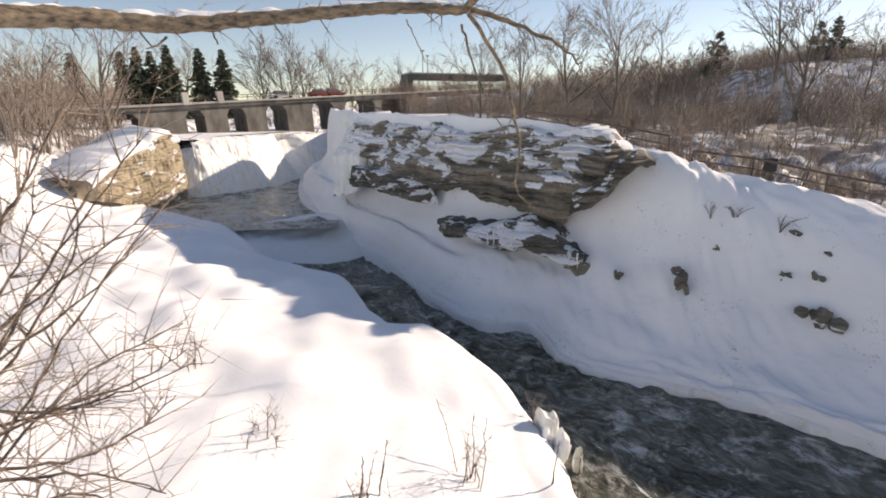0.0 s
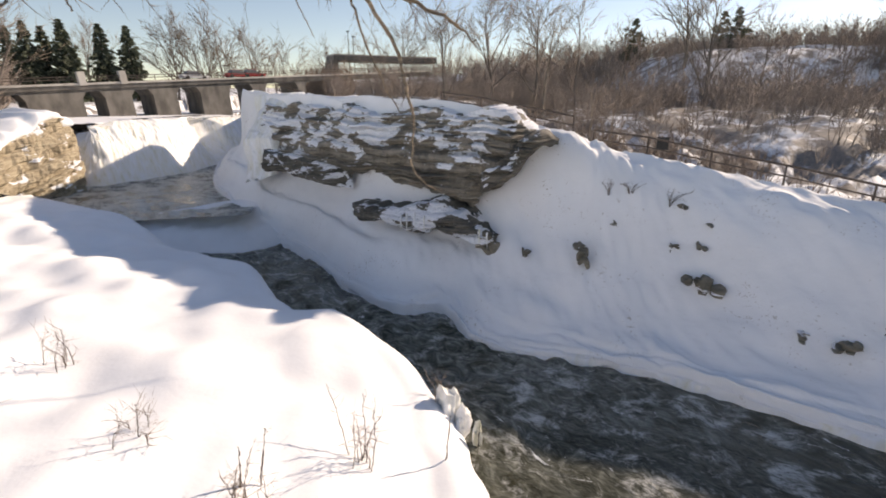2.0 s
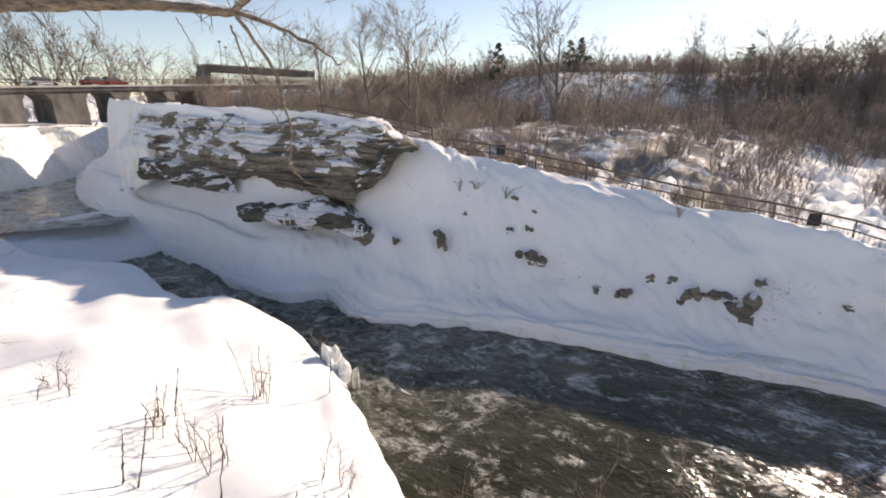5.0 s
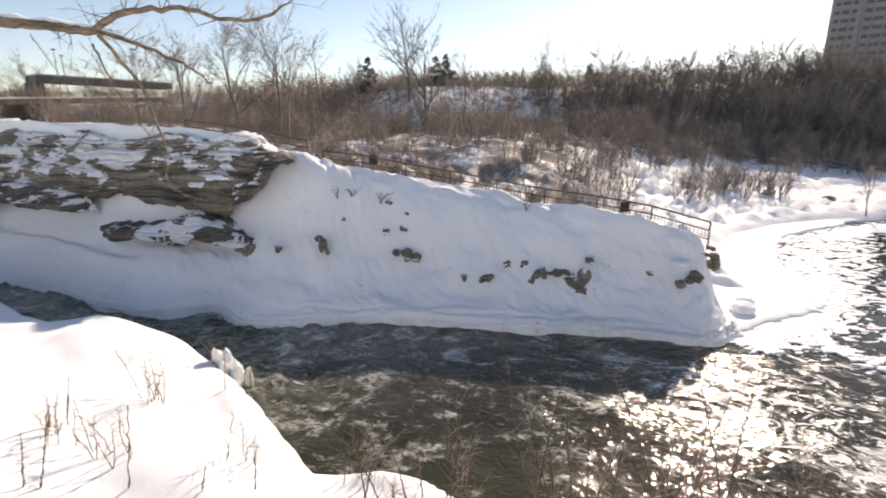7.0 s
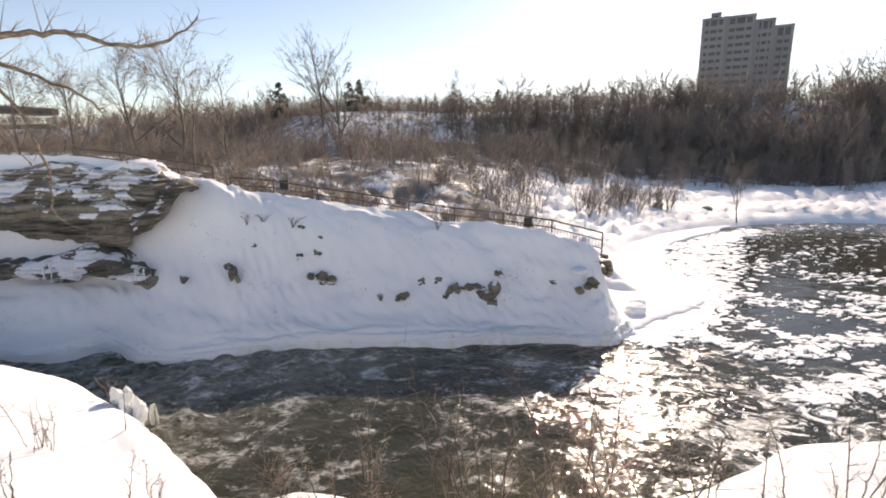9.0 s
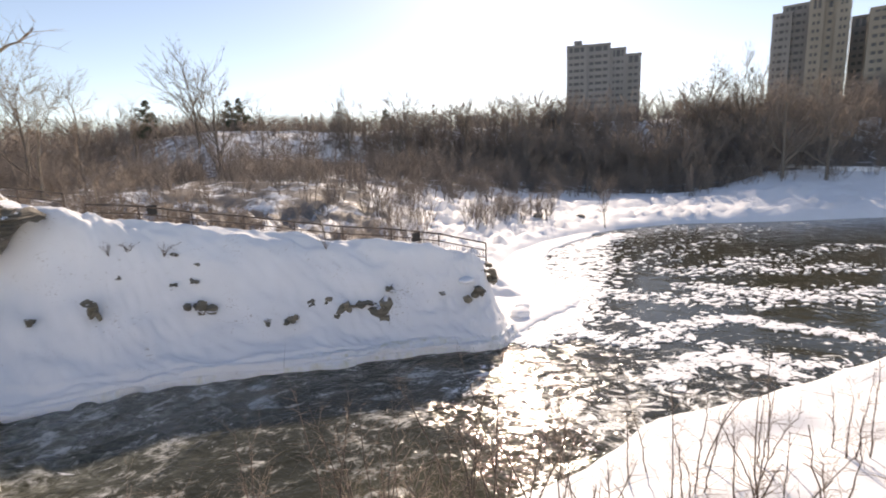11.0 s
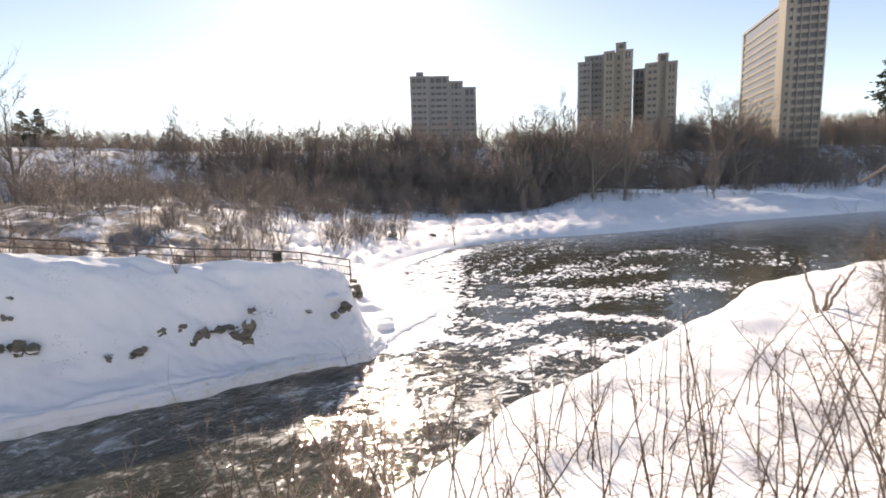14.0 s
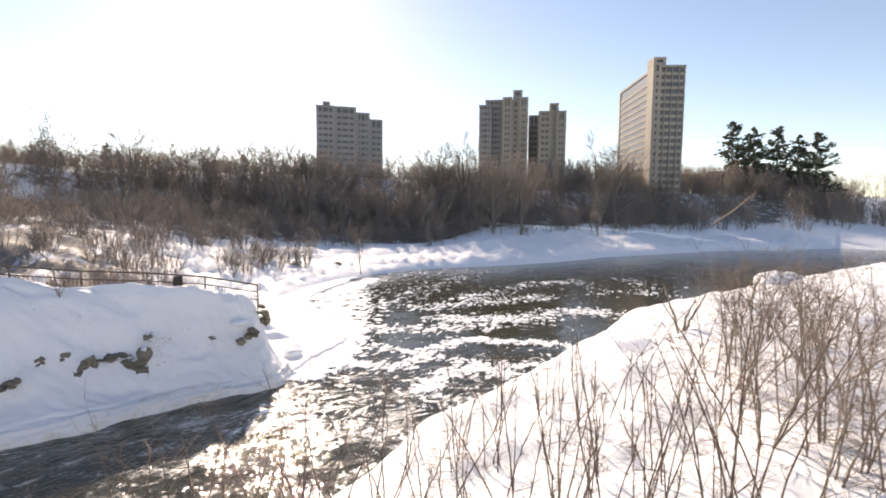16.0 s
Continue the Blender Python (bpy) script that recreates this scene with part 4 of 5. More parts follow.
tower((236.0, -53.5, 17.0), -99.0, "beige apartment tower with a rooftop plant room", [(-6.9, -1.0, 0.0, 18.0, 43.5, 2), (-0.9, 1.8, 1.5, 15.0, 42.8, 1), (1.6, 6.1, 0.0, 18.0, 43.4, 2), (-1.7, 2.6, 4.0, 8.0, 47.9, 1)], TOWER)
tower((203.0, -87.2, 17.0), -92.0, "tall beige apartment tower, sunlit on its long side", [(2.4, 13.4, 0.4, 37.0, 55.8, 4), (0.0, 3.4, 0.0, 6.0, 56.6, 1), (0.3, 12.8, 5.8, 38.0, 54.9, 3), (1.2, 6.2, 3.0, 7.0, 59.8, 1)], TOWER)

# ---- trees ----
def tree_meshes(seed, height, radius, levels=4, fork=3, spread=0.55, thin=0.02, bend=0.13, wood=None, twig=None, up=0.05, clear=0.28, limbs=9, rise=(0.8, 2.2), reach=(0.34, 0.55)):
    """Trunk and crown of a bare tree, as two meshes."""
    rng = random.Random(seed)
    trunk, crown = Tubes(), Tubes()
    p, d = Vector((0, 0, -0.4)), Vector((0, 0, 1))
    pts, rad, n = [p.copy()], [radius * 1.25], 9
    for i in range(n):
        d = (d + Vector((rng.gauss(0, 0.06), rng.gauss(0, 0.06), 0.05))).normalized()
        p = p + d * (height * 0.82 / n)
        pts.append(p.copy())
        rad.append(max(radius * (1 - 0.85 * (i + 1) / n), thin))
    trunk.add(pts, rad, 7)
    for k in range(limbs):
        f = clear + (1 - clear) * (k + rng.random()) / limbs
        i = min(n, max(1, int(f * n)))
        a = rng.uniform(0, 2 * math.pi)
        way = Vector((math.cos(a), math.sin(a), rng.uniform(*rise)))
        grow(rng, pts[i], way, height * rng.uniform(*reach) * (1.15 - 0.65 * f), max(rad[i] * 0.55, thin), levels - 1, trunk if levels > 3 else crown, crown, bend, fork, spread, up, thin, 3)
    return trunk.mesh("trunk", wood or BARK), crown.mesh("crown", twig or TWIG)


def put_tree(name, meshes, x, y, scale, turn, label, category="tree", group="bare trees", z=None, lean=0.0):
    ob = empty(name, (x, y, ground_at(x, y) if z is None else z), label, category, group)
    ob.rotation_euler = (0, lean, turn)
    ob.scale = (scale, scale, scale)
    for nm, me in zip(("trunk", "crown"), meshes):
        o = new(nm, me)
        o.parent = ob
    return ob


BARE = [tree_meshes(100 + i, 10, 0.16, 4, 4, 0.38, 0.012, limbs=11) for i in range(4)]
STOUT = [tree_meshes(120 + i, 10, 0.3, 4, 3, 0.4, 0.015, clear=0.22, limbs=8, wood=BARK, rise=(1.2, 2.6), reach=(0.45, 0.65)) for i in range(2)]
WIDE = [tree_meshes(130 + i, 10, 0.2, 4, 3, 0.6, 0.014, clear=0.18, limbs=11) for i in range(2)]
POLE = [tree_meshes(150 + i, 10, 0.12, 3, 4, 0.45, 0.02, clear=0.25, limbs=10) for i in range(3)]
PALE = [tree_meshes(170 + i, 10, 0.13, 3, 4, 0.5, 0.02, clear=0.2, limbs=9, wood=BARK_PALE, twig=TWIG) for i in range(2)]
FAR = [tree_meshes(185 + i, 10, 0.18, 4, 3, 0.4, 0.019, bend=0.08, clear=0.2, limbs=12, twig=BARK) for i in range(2)]
# x, y, top height, kind of tree
for i, (kind, (x, y, top), words) in enumerate((
        (STOUT[0], (-34.92, 70.47, 23.43), "tall bare tree with a forked grey trunk above the snowy bank"), (STOUT[1], (-42.80, 72.71, 22.30), "bare grey-brown tree among brush"), (BARE[2], (-49.34, 76.77, 21.97), "bare grey-brown tree among brush"),
        (BARE[3], (28.19, 74.10, 26.89), "tall bare tree with spreading twigs behind the railing"), (FAR[1], (62.72, 83.61, 30.32), "tall bare tree on the hill crest"), (BARE[0], (24.46, 81.50, 28.06), "tall bare tree with fine twigs"),
        (BARE[1], (9.40, 69.22, 21.72), "bare tree with many fine brown twigs"), (BARE[2], (15.47, 71.61, 23.22), "bare tree with many fine brown twigs"), (POLE[0], (37.06, 79.10, 25.30), "slender bare tree in the brush"), (POLE[1], (48.50, 86.71, 24.97), "slender bare tree in the brush"),
        (POLE[2], (6.61, 77.48, 20.73), "slender bare tree in the brush"), (FAR[0], (70.03, 99.34, 37.25), "wide bare tree alone on the hill crest"), (POLE[1], (73.58, 84.16, 27.30), "slender bare tree on the hill"),
        (FAR[0], (99.15, 80.68, 30.58), "bare tree on the hill crest"), (FAR[1], (106.37, 70.82, 30.76), "bare tree on the hill crest"), (PALE[0], (27.69, 69.71, 24.18), "pale bare tree behind the railing"), (PALE[1], (23.22, 48.46, 15.09), "pale bare sapling beside the railing"),
        (PALE[0], (26.29, 49.27, 14.16), "pale bare sapling beside the railing"), (POLE[0], (59.57, 57.41, 21.32), "slender bare tree on a snowy knoll"), (WIDE[0], (128.00, -14.00, 27.00), "bushy reddish-brown bare tree on the far shore"),
        (BARE[3], (131.00, -22.00, 27.00), "bushy reddish-brown bare tree on the far shore"), (WIDE[1], (160.62, -53.75, 38.25), "bare tree on the upland near the towers"), (BARE[0], (161.08, -59.04, 35.73), "bare tree on the upland near the towers"),
        (FAR[0], (149.00, -6.57, 35.14), "bare tree on the hill crest"), (FAR[0], (149.01, 2.23, 34.30), "bare tree on the hill crest"), (FAR[1], (120.37, 58.63, 28.96), "bare tree on the hill crest"), (FAR[1], (127.49, 49.32, 30.48), "bare tree on the hill crest"),
        (FAR[0], (-36.54, 142.58, 30.69), "broad bare tree beyond the bridge"), (FAR[1], (-29.98, 142.11, 31.43), "broad bare tree beyond the bridge"), (FAR[0], (-25.29, 147.12, 31.86), "broad bare tree beyond the bridge"), (FAR[1], (-19.44, 152.14, 30.74), "broad bare tree beyond the bridge"),
        (FAR[1], (-10.65, 172.21, 28.29), "small bare tree far beyond the bridge"), (FAR[0], (0.96, 172.54, 28.94), "small bare tree far beyond the bridge"), (BARE[0], (-53.07, 137.02, 30.29), "pale bare tree behind the spruces"), (POLE[0], (78.62, 13.38, 9.43), "small bare tree on the far shore"))):
    z0 = ground_at(x, y)
    put_tree("bare_tree", kind, x, y, max(top - z0, 2) / 10.0, i * 2.1, words)


def conifer_meshes(seed, height, width, tiers, droop, pine=False):
    """A trunk and a crown of many small needle sprays with gaps."""
    rng = random.Random(seed)
    trunk = Tubes()
    trunk.add([(0, 0, -0.3), (0.03, 0, height * 0.5), (0, 0, height)], [0.02 * height, 0.014 * height, 0.02], 6)
    v, f = [], []
    for t in range(tiers):
        u = (t + 0.4) / tiers
        z = height * ((0.12 if pine else 0.06) + (0.88 if pine else 0.94) * u)
        reach = width * ((1 - u) ** 0.6 * rng.uniform(0.45, 1.2) if pine else (1 - u) ** 0.85) * rng.uniform(0.75, 1.15) + 0.12
        boughs = max(4, int((9 if not pine else 8) * (1 - 0.5 * u)))
        for k in range(boughs):
            if rng.random() < (0.4 if pine else 0.1):
                continue
            a = 2 * math.pi * (k + rng.random() * 0.8) / boughs
            length = reach * rng.uniform(0.65, 1.1)
            trunk.add([(0, 0, z), (math.cos(a) * length * 0.8, math.sin(a) * length * 0.8, z - droop * length * 0.6)], [0.05, 0.015], 3)
            for c in range(int(9 + 9 * length)):
                q = rng.uniform(0.2, 1.0)
                base_ = Vector((math.cos(a) * length * q, math.sin(a) * length * q, z - droop * length * q * q + (rng.uniform(0, 0.5) if pine else 0)))
                base_ += Vector((rng.gauss(0, 0.16), rng.gauss(0, 0.16), rng.gauss(0, 0.1))) * (1.3 if pine else 1) * length * 0.45
                d1 = Vector((math.cos(a) + rng.gauss(0, 0.6), math.sin(a) + rng.gauss(0, 0.6), rng.gauss(-0.1, 0.4))).normalized() * rng.uniform(0.35, 0.7)
                d2 = d1.cross(Vector((rng.gauss(0, 1), rng.gauss(0, 1), rng.gauss(0, 1)))).normalized() * rng.uniform(0.1, 0.22)
                i = len(v)
                v += [tuple(base_ - d1 * 0.5), tuple(base_ + d2), tuple(base_ + d1 * 0.6), tuple(base_ - d2 + Vector((0, 0, -0.05)))]
                f.append((i, i + 1, i + 2, i + 3))
    me = bpy.data.meshes.new("crown")
    me.from_pydata(v, [], f)
    me.materials.append(NEEDLES)
    return trunk.mesh("trunk", BARK), me


SPRUCE = [conifer_meshes(200 + i, 10, 2.9, 28, 0.35) for i in range(2)]
PINE = [conifer_meshes(220 + i, 10, 4.0, 19, -0.05, True) for i in range(2)]
for i, (x, y, top) in enumerate(((-56.42, 122.35, 26.71), (-55.82, 127.14, 26.38), (-51.14, 124.83, 27.39), (-46.06, 129.04, 27.21), (-41.59, 130.68, 27.13), (-62.22, 127.29, 26.34), (-62.22, 110.14, 24.11))):
    z0 = ground_at(x, y)
    put_tree("spruce", SPRUCE[i % 2], x, y, (top - z0) / 10, i * 1.3, "dark green spruce with drooping boughs beyond the bridge", "tree", "spruces beyond the bridge")
for i, (x, y, top) in enumerate(((71.96, 121.34, 29.20), (90.70, 110.82, 30.62), (89.32, 113.54, 30.09), (124.47, 119.95, 28.77), (241.72, -144.71, 56.68), (237.16, -152.29, 53.20), (231.89, -160.48, 52.79), (227.37, -167.25, 48.41), (223.04, -173.07, 48.74), (145.43, 101.89, 31.29))):
    z0 = ground_at(x, y)
    put_tree("pine", PINE[i % 2], x, y, max(top - z0, 3) / 10, i * 1.7, "dark open-crowned pine on the hill crest", "tree", "pines on the hill")


def brush_arrays(seed, height, stems, level, fork, thin, spread=0.5, lean=0.45):
    rng = random.Random(seed)
    t = Tubes()
    for k in range(stems):
        a = rng.uniform(0, 2 * math.pi)
        way = Vector((math.cos(a) * lean * rng.random(), math.sin(a) * lean * rng.random(), 1))
        grow(rng, (math.cos(a) * 0.2, math.sin(a) * 0.2, -0.1), way, height * rng.uniform(0.5, 0.95), thin * 2.4, level, t, t, 0.1, fork, spread, 0.1, thin, 3)
    return np.array(t.v), np.array(t.f).reshape(-1, 4), np.array(t.f3).reshape(-1, 3)


def scatter(name, variants, places, mat, label, category):
    """Many plants of a few kinds joined into one mesh."""
    vs, fs, f3s, n = [], [], [], 0
    for k, (x, y, z, size, turn, kind) in enumerate(places):
        v, f, f3 = variants[kind]
        c, s_ = math.cos(turn), math.sin(turn)
        vs.append(np.stack([x + (v[:, 0] * c - v[:, 1] * s_) * size, y + (v[:, 0] * s_ + v[:, 1] * c) * size, z + v[:, 2] * size], 1))
        fs.append(f + n)
        f3s.append(f3 + n)
        n += len(v)
    v, f, f3 = np.concatenate(vs), np.concatenate(fs), np.concatenate(f3s)
    me = bpy.data.meshes.new(name)
    me.vertices.add(len(v))
    me.vertices.foreach_set("co", v.astype(np.float32).ravel())
    me.loops.add(f.size + f3.size)
    me.loops.foreach_set("vertex_index", np.concatenate([f.ravel(), f3.ravel()]).astype(np.int32))
    me.polygons.add(len(f) + len(f3))
    me.polygons.foreach_set("loop_start", np.concatenate([np.arange(len(f)) * 4, f.size + np.arange(len(f3)) * 3]).astype(np.int32))
    me.polygons.foreach_set("loop_total", np.concatenate([np.full(len(f), 4), np.full(len(f3), 3)]).astype(np.int32))
    me.materials.append(mat)
    me.update(calc_edges=True)
    me.shade_smooth()
    return tagged(new(name, me), label, category, "", "stuff")


def random_places(rng, count, yaw, reach, accept, size, kinds):
    """Places on the far side of the river, between two bearings and two distances."""
    xs, ys = [], []
    a = np.radians(rng.uniform(yaw[0], yaw[1], count * 3))
    r = np.sqrt(rng.uniform(reach[0] ** 2, reach[1] ** 2, count * 3))
    x, y = -np.sin(a) * r, np.cos(a) * r
    keep = accept(x, y)
    x, y = x[keep][:count], y[keep][:count]
    z = ground_height(x, y)
    return [(x[i], y[i], z[i], rng.uniform(*size), rng.uniform(0, 6.28), rng.randint(kinds)) for i in range(len(x))]


rng = np.random.RandomState(5)
BRUSH = [brush_arrays(300 + i, 0.9, 8, 2, 3, 0.0055, 0.4, 0.5) for i in range(4)]
THICKET = [brush_arrays(320 + i, 0.9, 6, 2, 3, 0.005, 0.4, 0.4) for i in range(4)]
hill_foot = lambda x, y: 30 + 22 * smooth01((y + 8) / 45)
open_snow = lambda x, y: wavy(x, y, 91, 20, 2)
scatter("brush", BRUSH, random_places(rng, 640, (15, -75), (42, 115), lambda x, y: (inland_of(x, y) > 9) & (inland_of(x, y) < hill_foot(x, y)) & (open_snow(x, y) + 0.8 * wavy(x, y, 92, 7, 2) > 0.1) & (y > 20), (1.8, 4.6), 4), WOOD,
        "bare brown brush in the snow of the flood plain", "brush")
scatter("thicket", THICKET, random_places(rng, 820, (10, -132), (55, 210), lambda x, y: (inland_of(x, y) > hill_foot(x, y) - 9 + 3 * open_snow(x, y)) & (inland_of(x, y) < hill_foot(x, y) + 20), (4.0, 7.0), 4), WOOD,
        "dense bare thicket along the foot of the hill", "thicket")
scatter("shore_thicket", THICKET, random_places(rng, 950, (-54, -126), (75, 225), lambda x, y: (inland_of(x, y) > 30 + 4 * open_snow(x, y)) & (inland_of(x, y) < 68), (3.4, 7.0), 4), WOOD,
        "dense dark brown thicket above the far shore", "thicket")
scatter("distant_wood", THICKET, random_places(rng, 420, (-108, -141), (150, 340), lambda x, y: inland_of(x, y) > 20, (7.0, 13.0), 4), WOOD,
        "bare brown wood on the slope beyond the bend", "wood")
scatter("hill_wood", THICKET, random_places(rng, 1000, (12, -132), (80, 240), lambda x, y: (inland_of(x, y) > hill_foot(x, y) + 12) & (inland_of(x, y) < hill_foot(x, y) + 40), (4.0, 7.0), 4), WOOD,
        "bare dark wood on the hillside and its crest", "wood")
scatter("brow_wood", THICKET, random_places(rng, 420, (12, -132), (95, 230), lambda x, y: (inland_of(x, y) > hill_foot(x, y) + 30) & (inland_of(x, y) < hill_foot(x, y) + 50), (3.5, 6.5), 4), WOOD,
        "bare dark wood along the brow of the hill", "wood")
scatter("crest_wood", THICKET, random_places(rng, 480, (14, -132), (125, 250), lambda x, y: (inland_of(x, y) > hill_foot(x, y) + 44), (5.0, 8.5), 4), WOOD,
        "bare wood along the skyline of the hill", "wood")
# skyline: bearing from north and height that the tallest crowns reach
SKY_LINE = [(14, 33), (24, 31), (33, 30), (42, 30), (50, 30.5), (58, 32.5), (65, 35), (69, 38), (73, 41.5), (78, 39), (87, 36.5), (94, 38), (107, 37.5), (118, 36), (130, 33)]
places = []
for k in range(680):
    bear = rng.uniform(14, 131)
    tall = np.interp(bear, [q_[0] for q_ in SKY_LINE], [q_[1] for q_ in SKY_LINE])
    reach_ = rng.uniform(132, 168) + 125 * max(0.0, min(1.0, (bear - 95) / 20))
    x_, y_ = math.sin(radians(bear)) * reach_, math.cos(radians(bear)) * reach_
    z_ = ground_at(x_, y_)
    if inland_of(np.array([x_]), np.array([y_]))[0] < 32:
        continue
    places.append((x_, y_, z_, min(19.0, max(2.0, (12 + (tall - 12) * reach_ / 150 - z_) * (0.42 + 0.63 * rng.rand() ** 1.6))), rng.uniform(0, 6.28), rng.randint(5)))
SKYLINE = [brush_arrays(340 + i, 0.66, 5, 2, 5, 0.0045, 0.36, 0.42) for i in range(5)]
scatter("skyline_wood", SKYLINE, places, WOOD, "tall bare trees of uneven height along the skyline", "wood")
scatter("left_wood", THICKET, random_places(rng, 280, (26.5, 52), (62, 150), lambda x, y: (inside(NEAR_EDGE + [(560, -4000), (-4000, -4000), (-4000, 4000), (-34, 4000)], np.stack([x, y], 1))) & (np.hypot(x, y) > 66), (5.0, 9.5), 4), WOOD,
        "bare reddish-brown wood and brush above the snowy bank", "wood")
scatter("bank_brush", BRUSH, random_places(rng, 150, (6, -42), (42, 70), lambda x, y: (inland_of(x, y) > 1.5) & (inland_of(x, y) < 16), (2.2, 4.8), 4), TWIG,
        "bare brown brush and saplings behind the rock", "brush")
scatter("upstream_wood", THICKET, random_places(rng, 160, (-2, 14), (110, 160), lambda x, y: inland_of(x, y) > 6, (4, 7), 4), TWIG,
        "bare brown wood beside the far end of the bridge", "wood")

# ---- overhanging limb ----
def stem(name, parent, points, r0, r1, mat, seed=0, twigs=0, tw_len=0.5, tw_r=0.012, steps=7, sides=8, level=1, knobs=0.0, down=0.0):
    """A curved limb through the points, with side twigs."""
    rng = random.Random(seed)
    q = spline([list(p) for p in points], steps * (len(points) - 1) + 1)
    n = len(q)
    q = q + np.array([[rng.gauss(0, (r0 * 0.25 if r0 < 0.2 else r0 * 0.04) + 0.006) for _ in range(3)] for _ in range(n)])
    t, tw = Tubes(), Tubes()
    rad = [r0 + (r1 - r0) * i / (n - 1) * (1 + knobs * rng.uniform(-1, 1)) for i in range(n)]
    if knobs:
        rad = [r * (1 + knobs * rng.uniform(-0.6, 1)) for r in rad]
    t.add([tuple(p) for p in q], rad, sides)
    for k in range(twigs):
        i = rng.randrange(1, n - 1)
        d = Vector(q[i + 1] - q[i - 1]).normalized()
        side = Vector((rng.gauss(0, 1), rng.gauss(0, 1), rng.gauss(0, 1) - down))
        grow(rng, q[i], d * 0.7 + side.normalized(), tw_len * rng.uniform(0.4, 1.2), max(min(rad[i] * 0.5, tw_r * 1.8), tw_r), level, tw, tw, 0.2, 2, 0.6, 0.0, tw_r * 0.55, 3)
    o = new(name, t.mesh(name, mat))
    o.parent = parent
    if twigs:
        w = new("twig", tw.mesh("twig", TWIG))
        w.parent = parent
        tagged(w, kind="stuff")
    return q


limb = new("overhanging_limb")
tagged(limb, "thick pale bare limb with snow on top, reaching over the gorge", "tree limb")
main = stem("limb", limb, [(-14.35, 20.58, 13.84), (-12.35, 22.68, 14.77), (-9.55, 24.65, 15.19), (-7.16, 25.86, 15.19), (-3.88, 26.89, 15.61), (-0.22, 27.52, 16.03), (2.52, 27.80, 16.01)], 0.36, 0.17, BARK_LIMB, 1, 60, 1.1, 0.02, 16, 14, 1, 0.035, 0.8)
stem("branch", limb, [(2.52, 27.80, 16.01), (3.74, 26.17, 16.66), (5.64, 25.18, 16.96), (7.56, 23.82, 16.47), (8.80, 22.72, 16.74), (9.78, 22.00, 17.67)], 0.15, 0.03, BARK_LIMB, 2, 46, 1.6, 0.018, 6, 8, 1, 0.1, -0.5)
stem("branch", limb, [(2.39, 27.80, 16.13), (4.36, 28.00, 15.70), (6.21, 27.83, 14.85), (7.27, 27.68, 14.10)], 0.12, 0.03, BARK_LIMB, 3, 34, 1.5, 0.016, 6, 8, 1, 0.1)
stem("branch", limb, [(2.78, 27.67, 15.89), (4.00, 27.03, 13.83), (4.30, 26.55, 12.39), (4.45, 25.93, 11.08), (4.38, 25.86, 9.51), (5.18, 25.59, 8.75)], 0.085, 0.014, BARK_LIMB, 4, 7, 0.7, 0.012, 6, 7, 1, 0.1, 0.4)
stem("branch", limb, [(2.54, 27.69, 15.49), (2.97, 27.33, 13.93), (3.52, 26.83, 12.50), (4.07, 26.59, 11.48)], 0.05, 0.02, BARK_LIMB, 5, 5, 0.6, 0.012, 6, 6, 1, 0.1, 0.2)
stem("branch", limb, [(0.44, 27.63, 15.67), (0.86, 27.38, 14.76), (1.14, 27.39, 14.12)], 0.025, 0.012, TWIG, 6, 0)
stem("branch", limb, [(-7.41, 25.75, 14.79), (-7.54, 25.37, 14.51), (-7.81, 25.13, 14.36)], 0.045, 0.02, BARK, 7, 0)
stem("branch", limb, [(-6.10, 26.21, 14.98), (-5.95, 26.22, 14.60)], 0.04, 0.02, BARK, 8, 0)
crust = main[14:]
rows = []
for a_ in (-1.0, -0.5, 0.0, 0.5, 1.0):
    k_ = np.linspace(0, 40, len(crust))
    rad_ = np.linspace(0.34, 0.17, len(crust))
    rows.append(np.stack([crust[:, 0], crust[:, 1] + np.sin(a_) * rad_ * 0.8, crust[:, 2] + np.cos(a_) * rad_ * 0.8 + (0.12 + 0.1 * wavy(k_, 0 * k_, 95, 3, 2)) * (1 - a_ * a_)], 1))
o = sheet("snow_crust", np.array(rows), SNOW, limb, label="snow lying along the limb")

# ---- near shrubs ----
def shrub(name, stems, mat, label, group, r=(0.022, 0.006), twigs=10, tw_len=0.8, seed=0, level=1):
    ob = new(name)
    tagged(ob, label, "shrub", group)
    for k, pts in enumerate(stems):
        stem("stem", ob, pts, r[0], r[1], mat, seed * 50 + k, twigs, tw_len, 0.009, 6, 5, level, 0.08, -0.3)
    return ob


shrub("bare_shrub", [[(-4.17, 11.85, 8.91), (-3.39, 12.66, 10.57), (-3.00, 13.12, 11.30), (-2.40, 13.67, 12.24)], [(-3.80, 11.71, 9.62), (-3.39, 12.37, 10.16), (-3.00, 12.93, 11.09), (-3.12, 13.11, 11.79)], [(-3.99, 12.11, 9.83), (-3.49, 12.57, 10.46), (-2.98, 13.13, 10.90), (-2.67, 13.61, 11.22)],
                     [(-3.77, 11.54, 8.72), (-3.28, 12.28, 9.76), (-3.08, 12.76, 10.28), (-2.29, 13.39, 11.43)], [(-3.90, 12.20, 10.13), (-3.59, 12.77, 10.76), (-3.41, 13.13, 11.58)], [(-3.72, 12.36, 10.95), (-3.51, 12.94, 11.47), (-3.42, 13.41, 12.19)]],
      TWIG_BACKLIT, "leafless brown shrub coloured dark as backlit, arching over the snow", "near shrubs", (0.02, 0.005), 20, 0.95, 1)
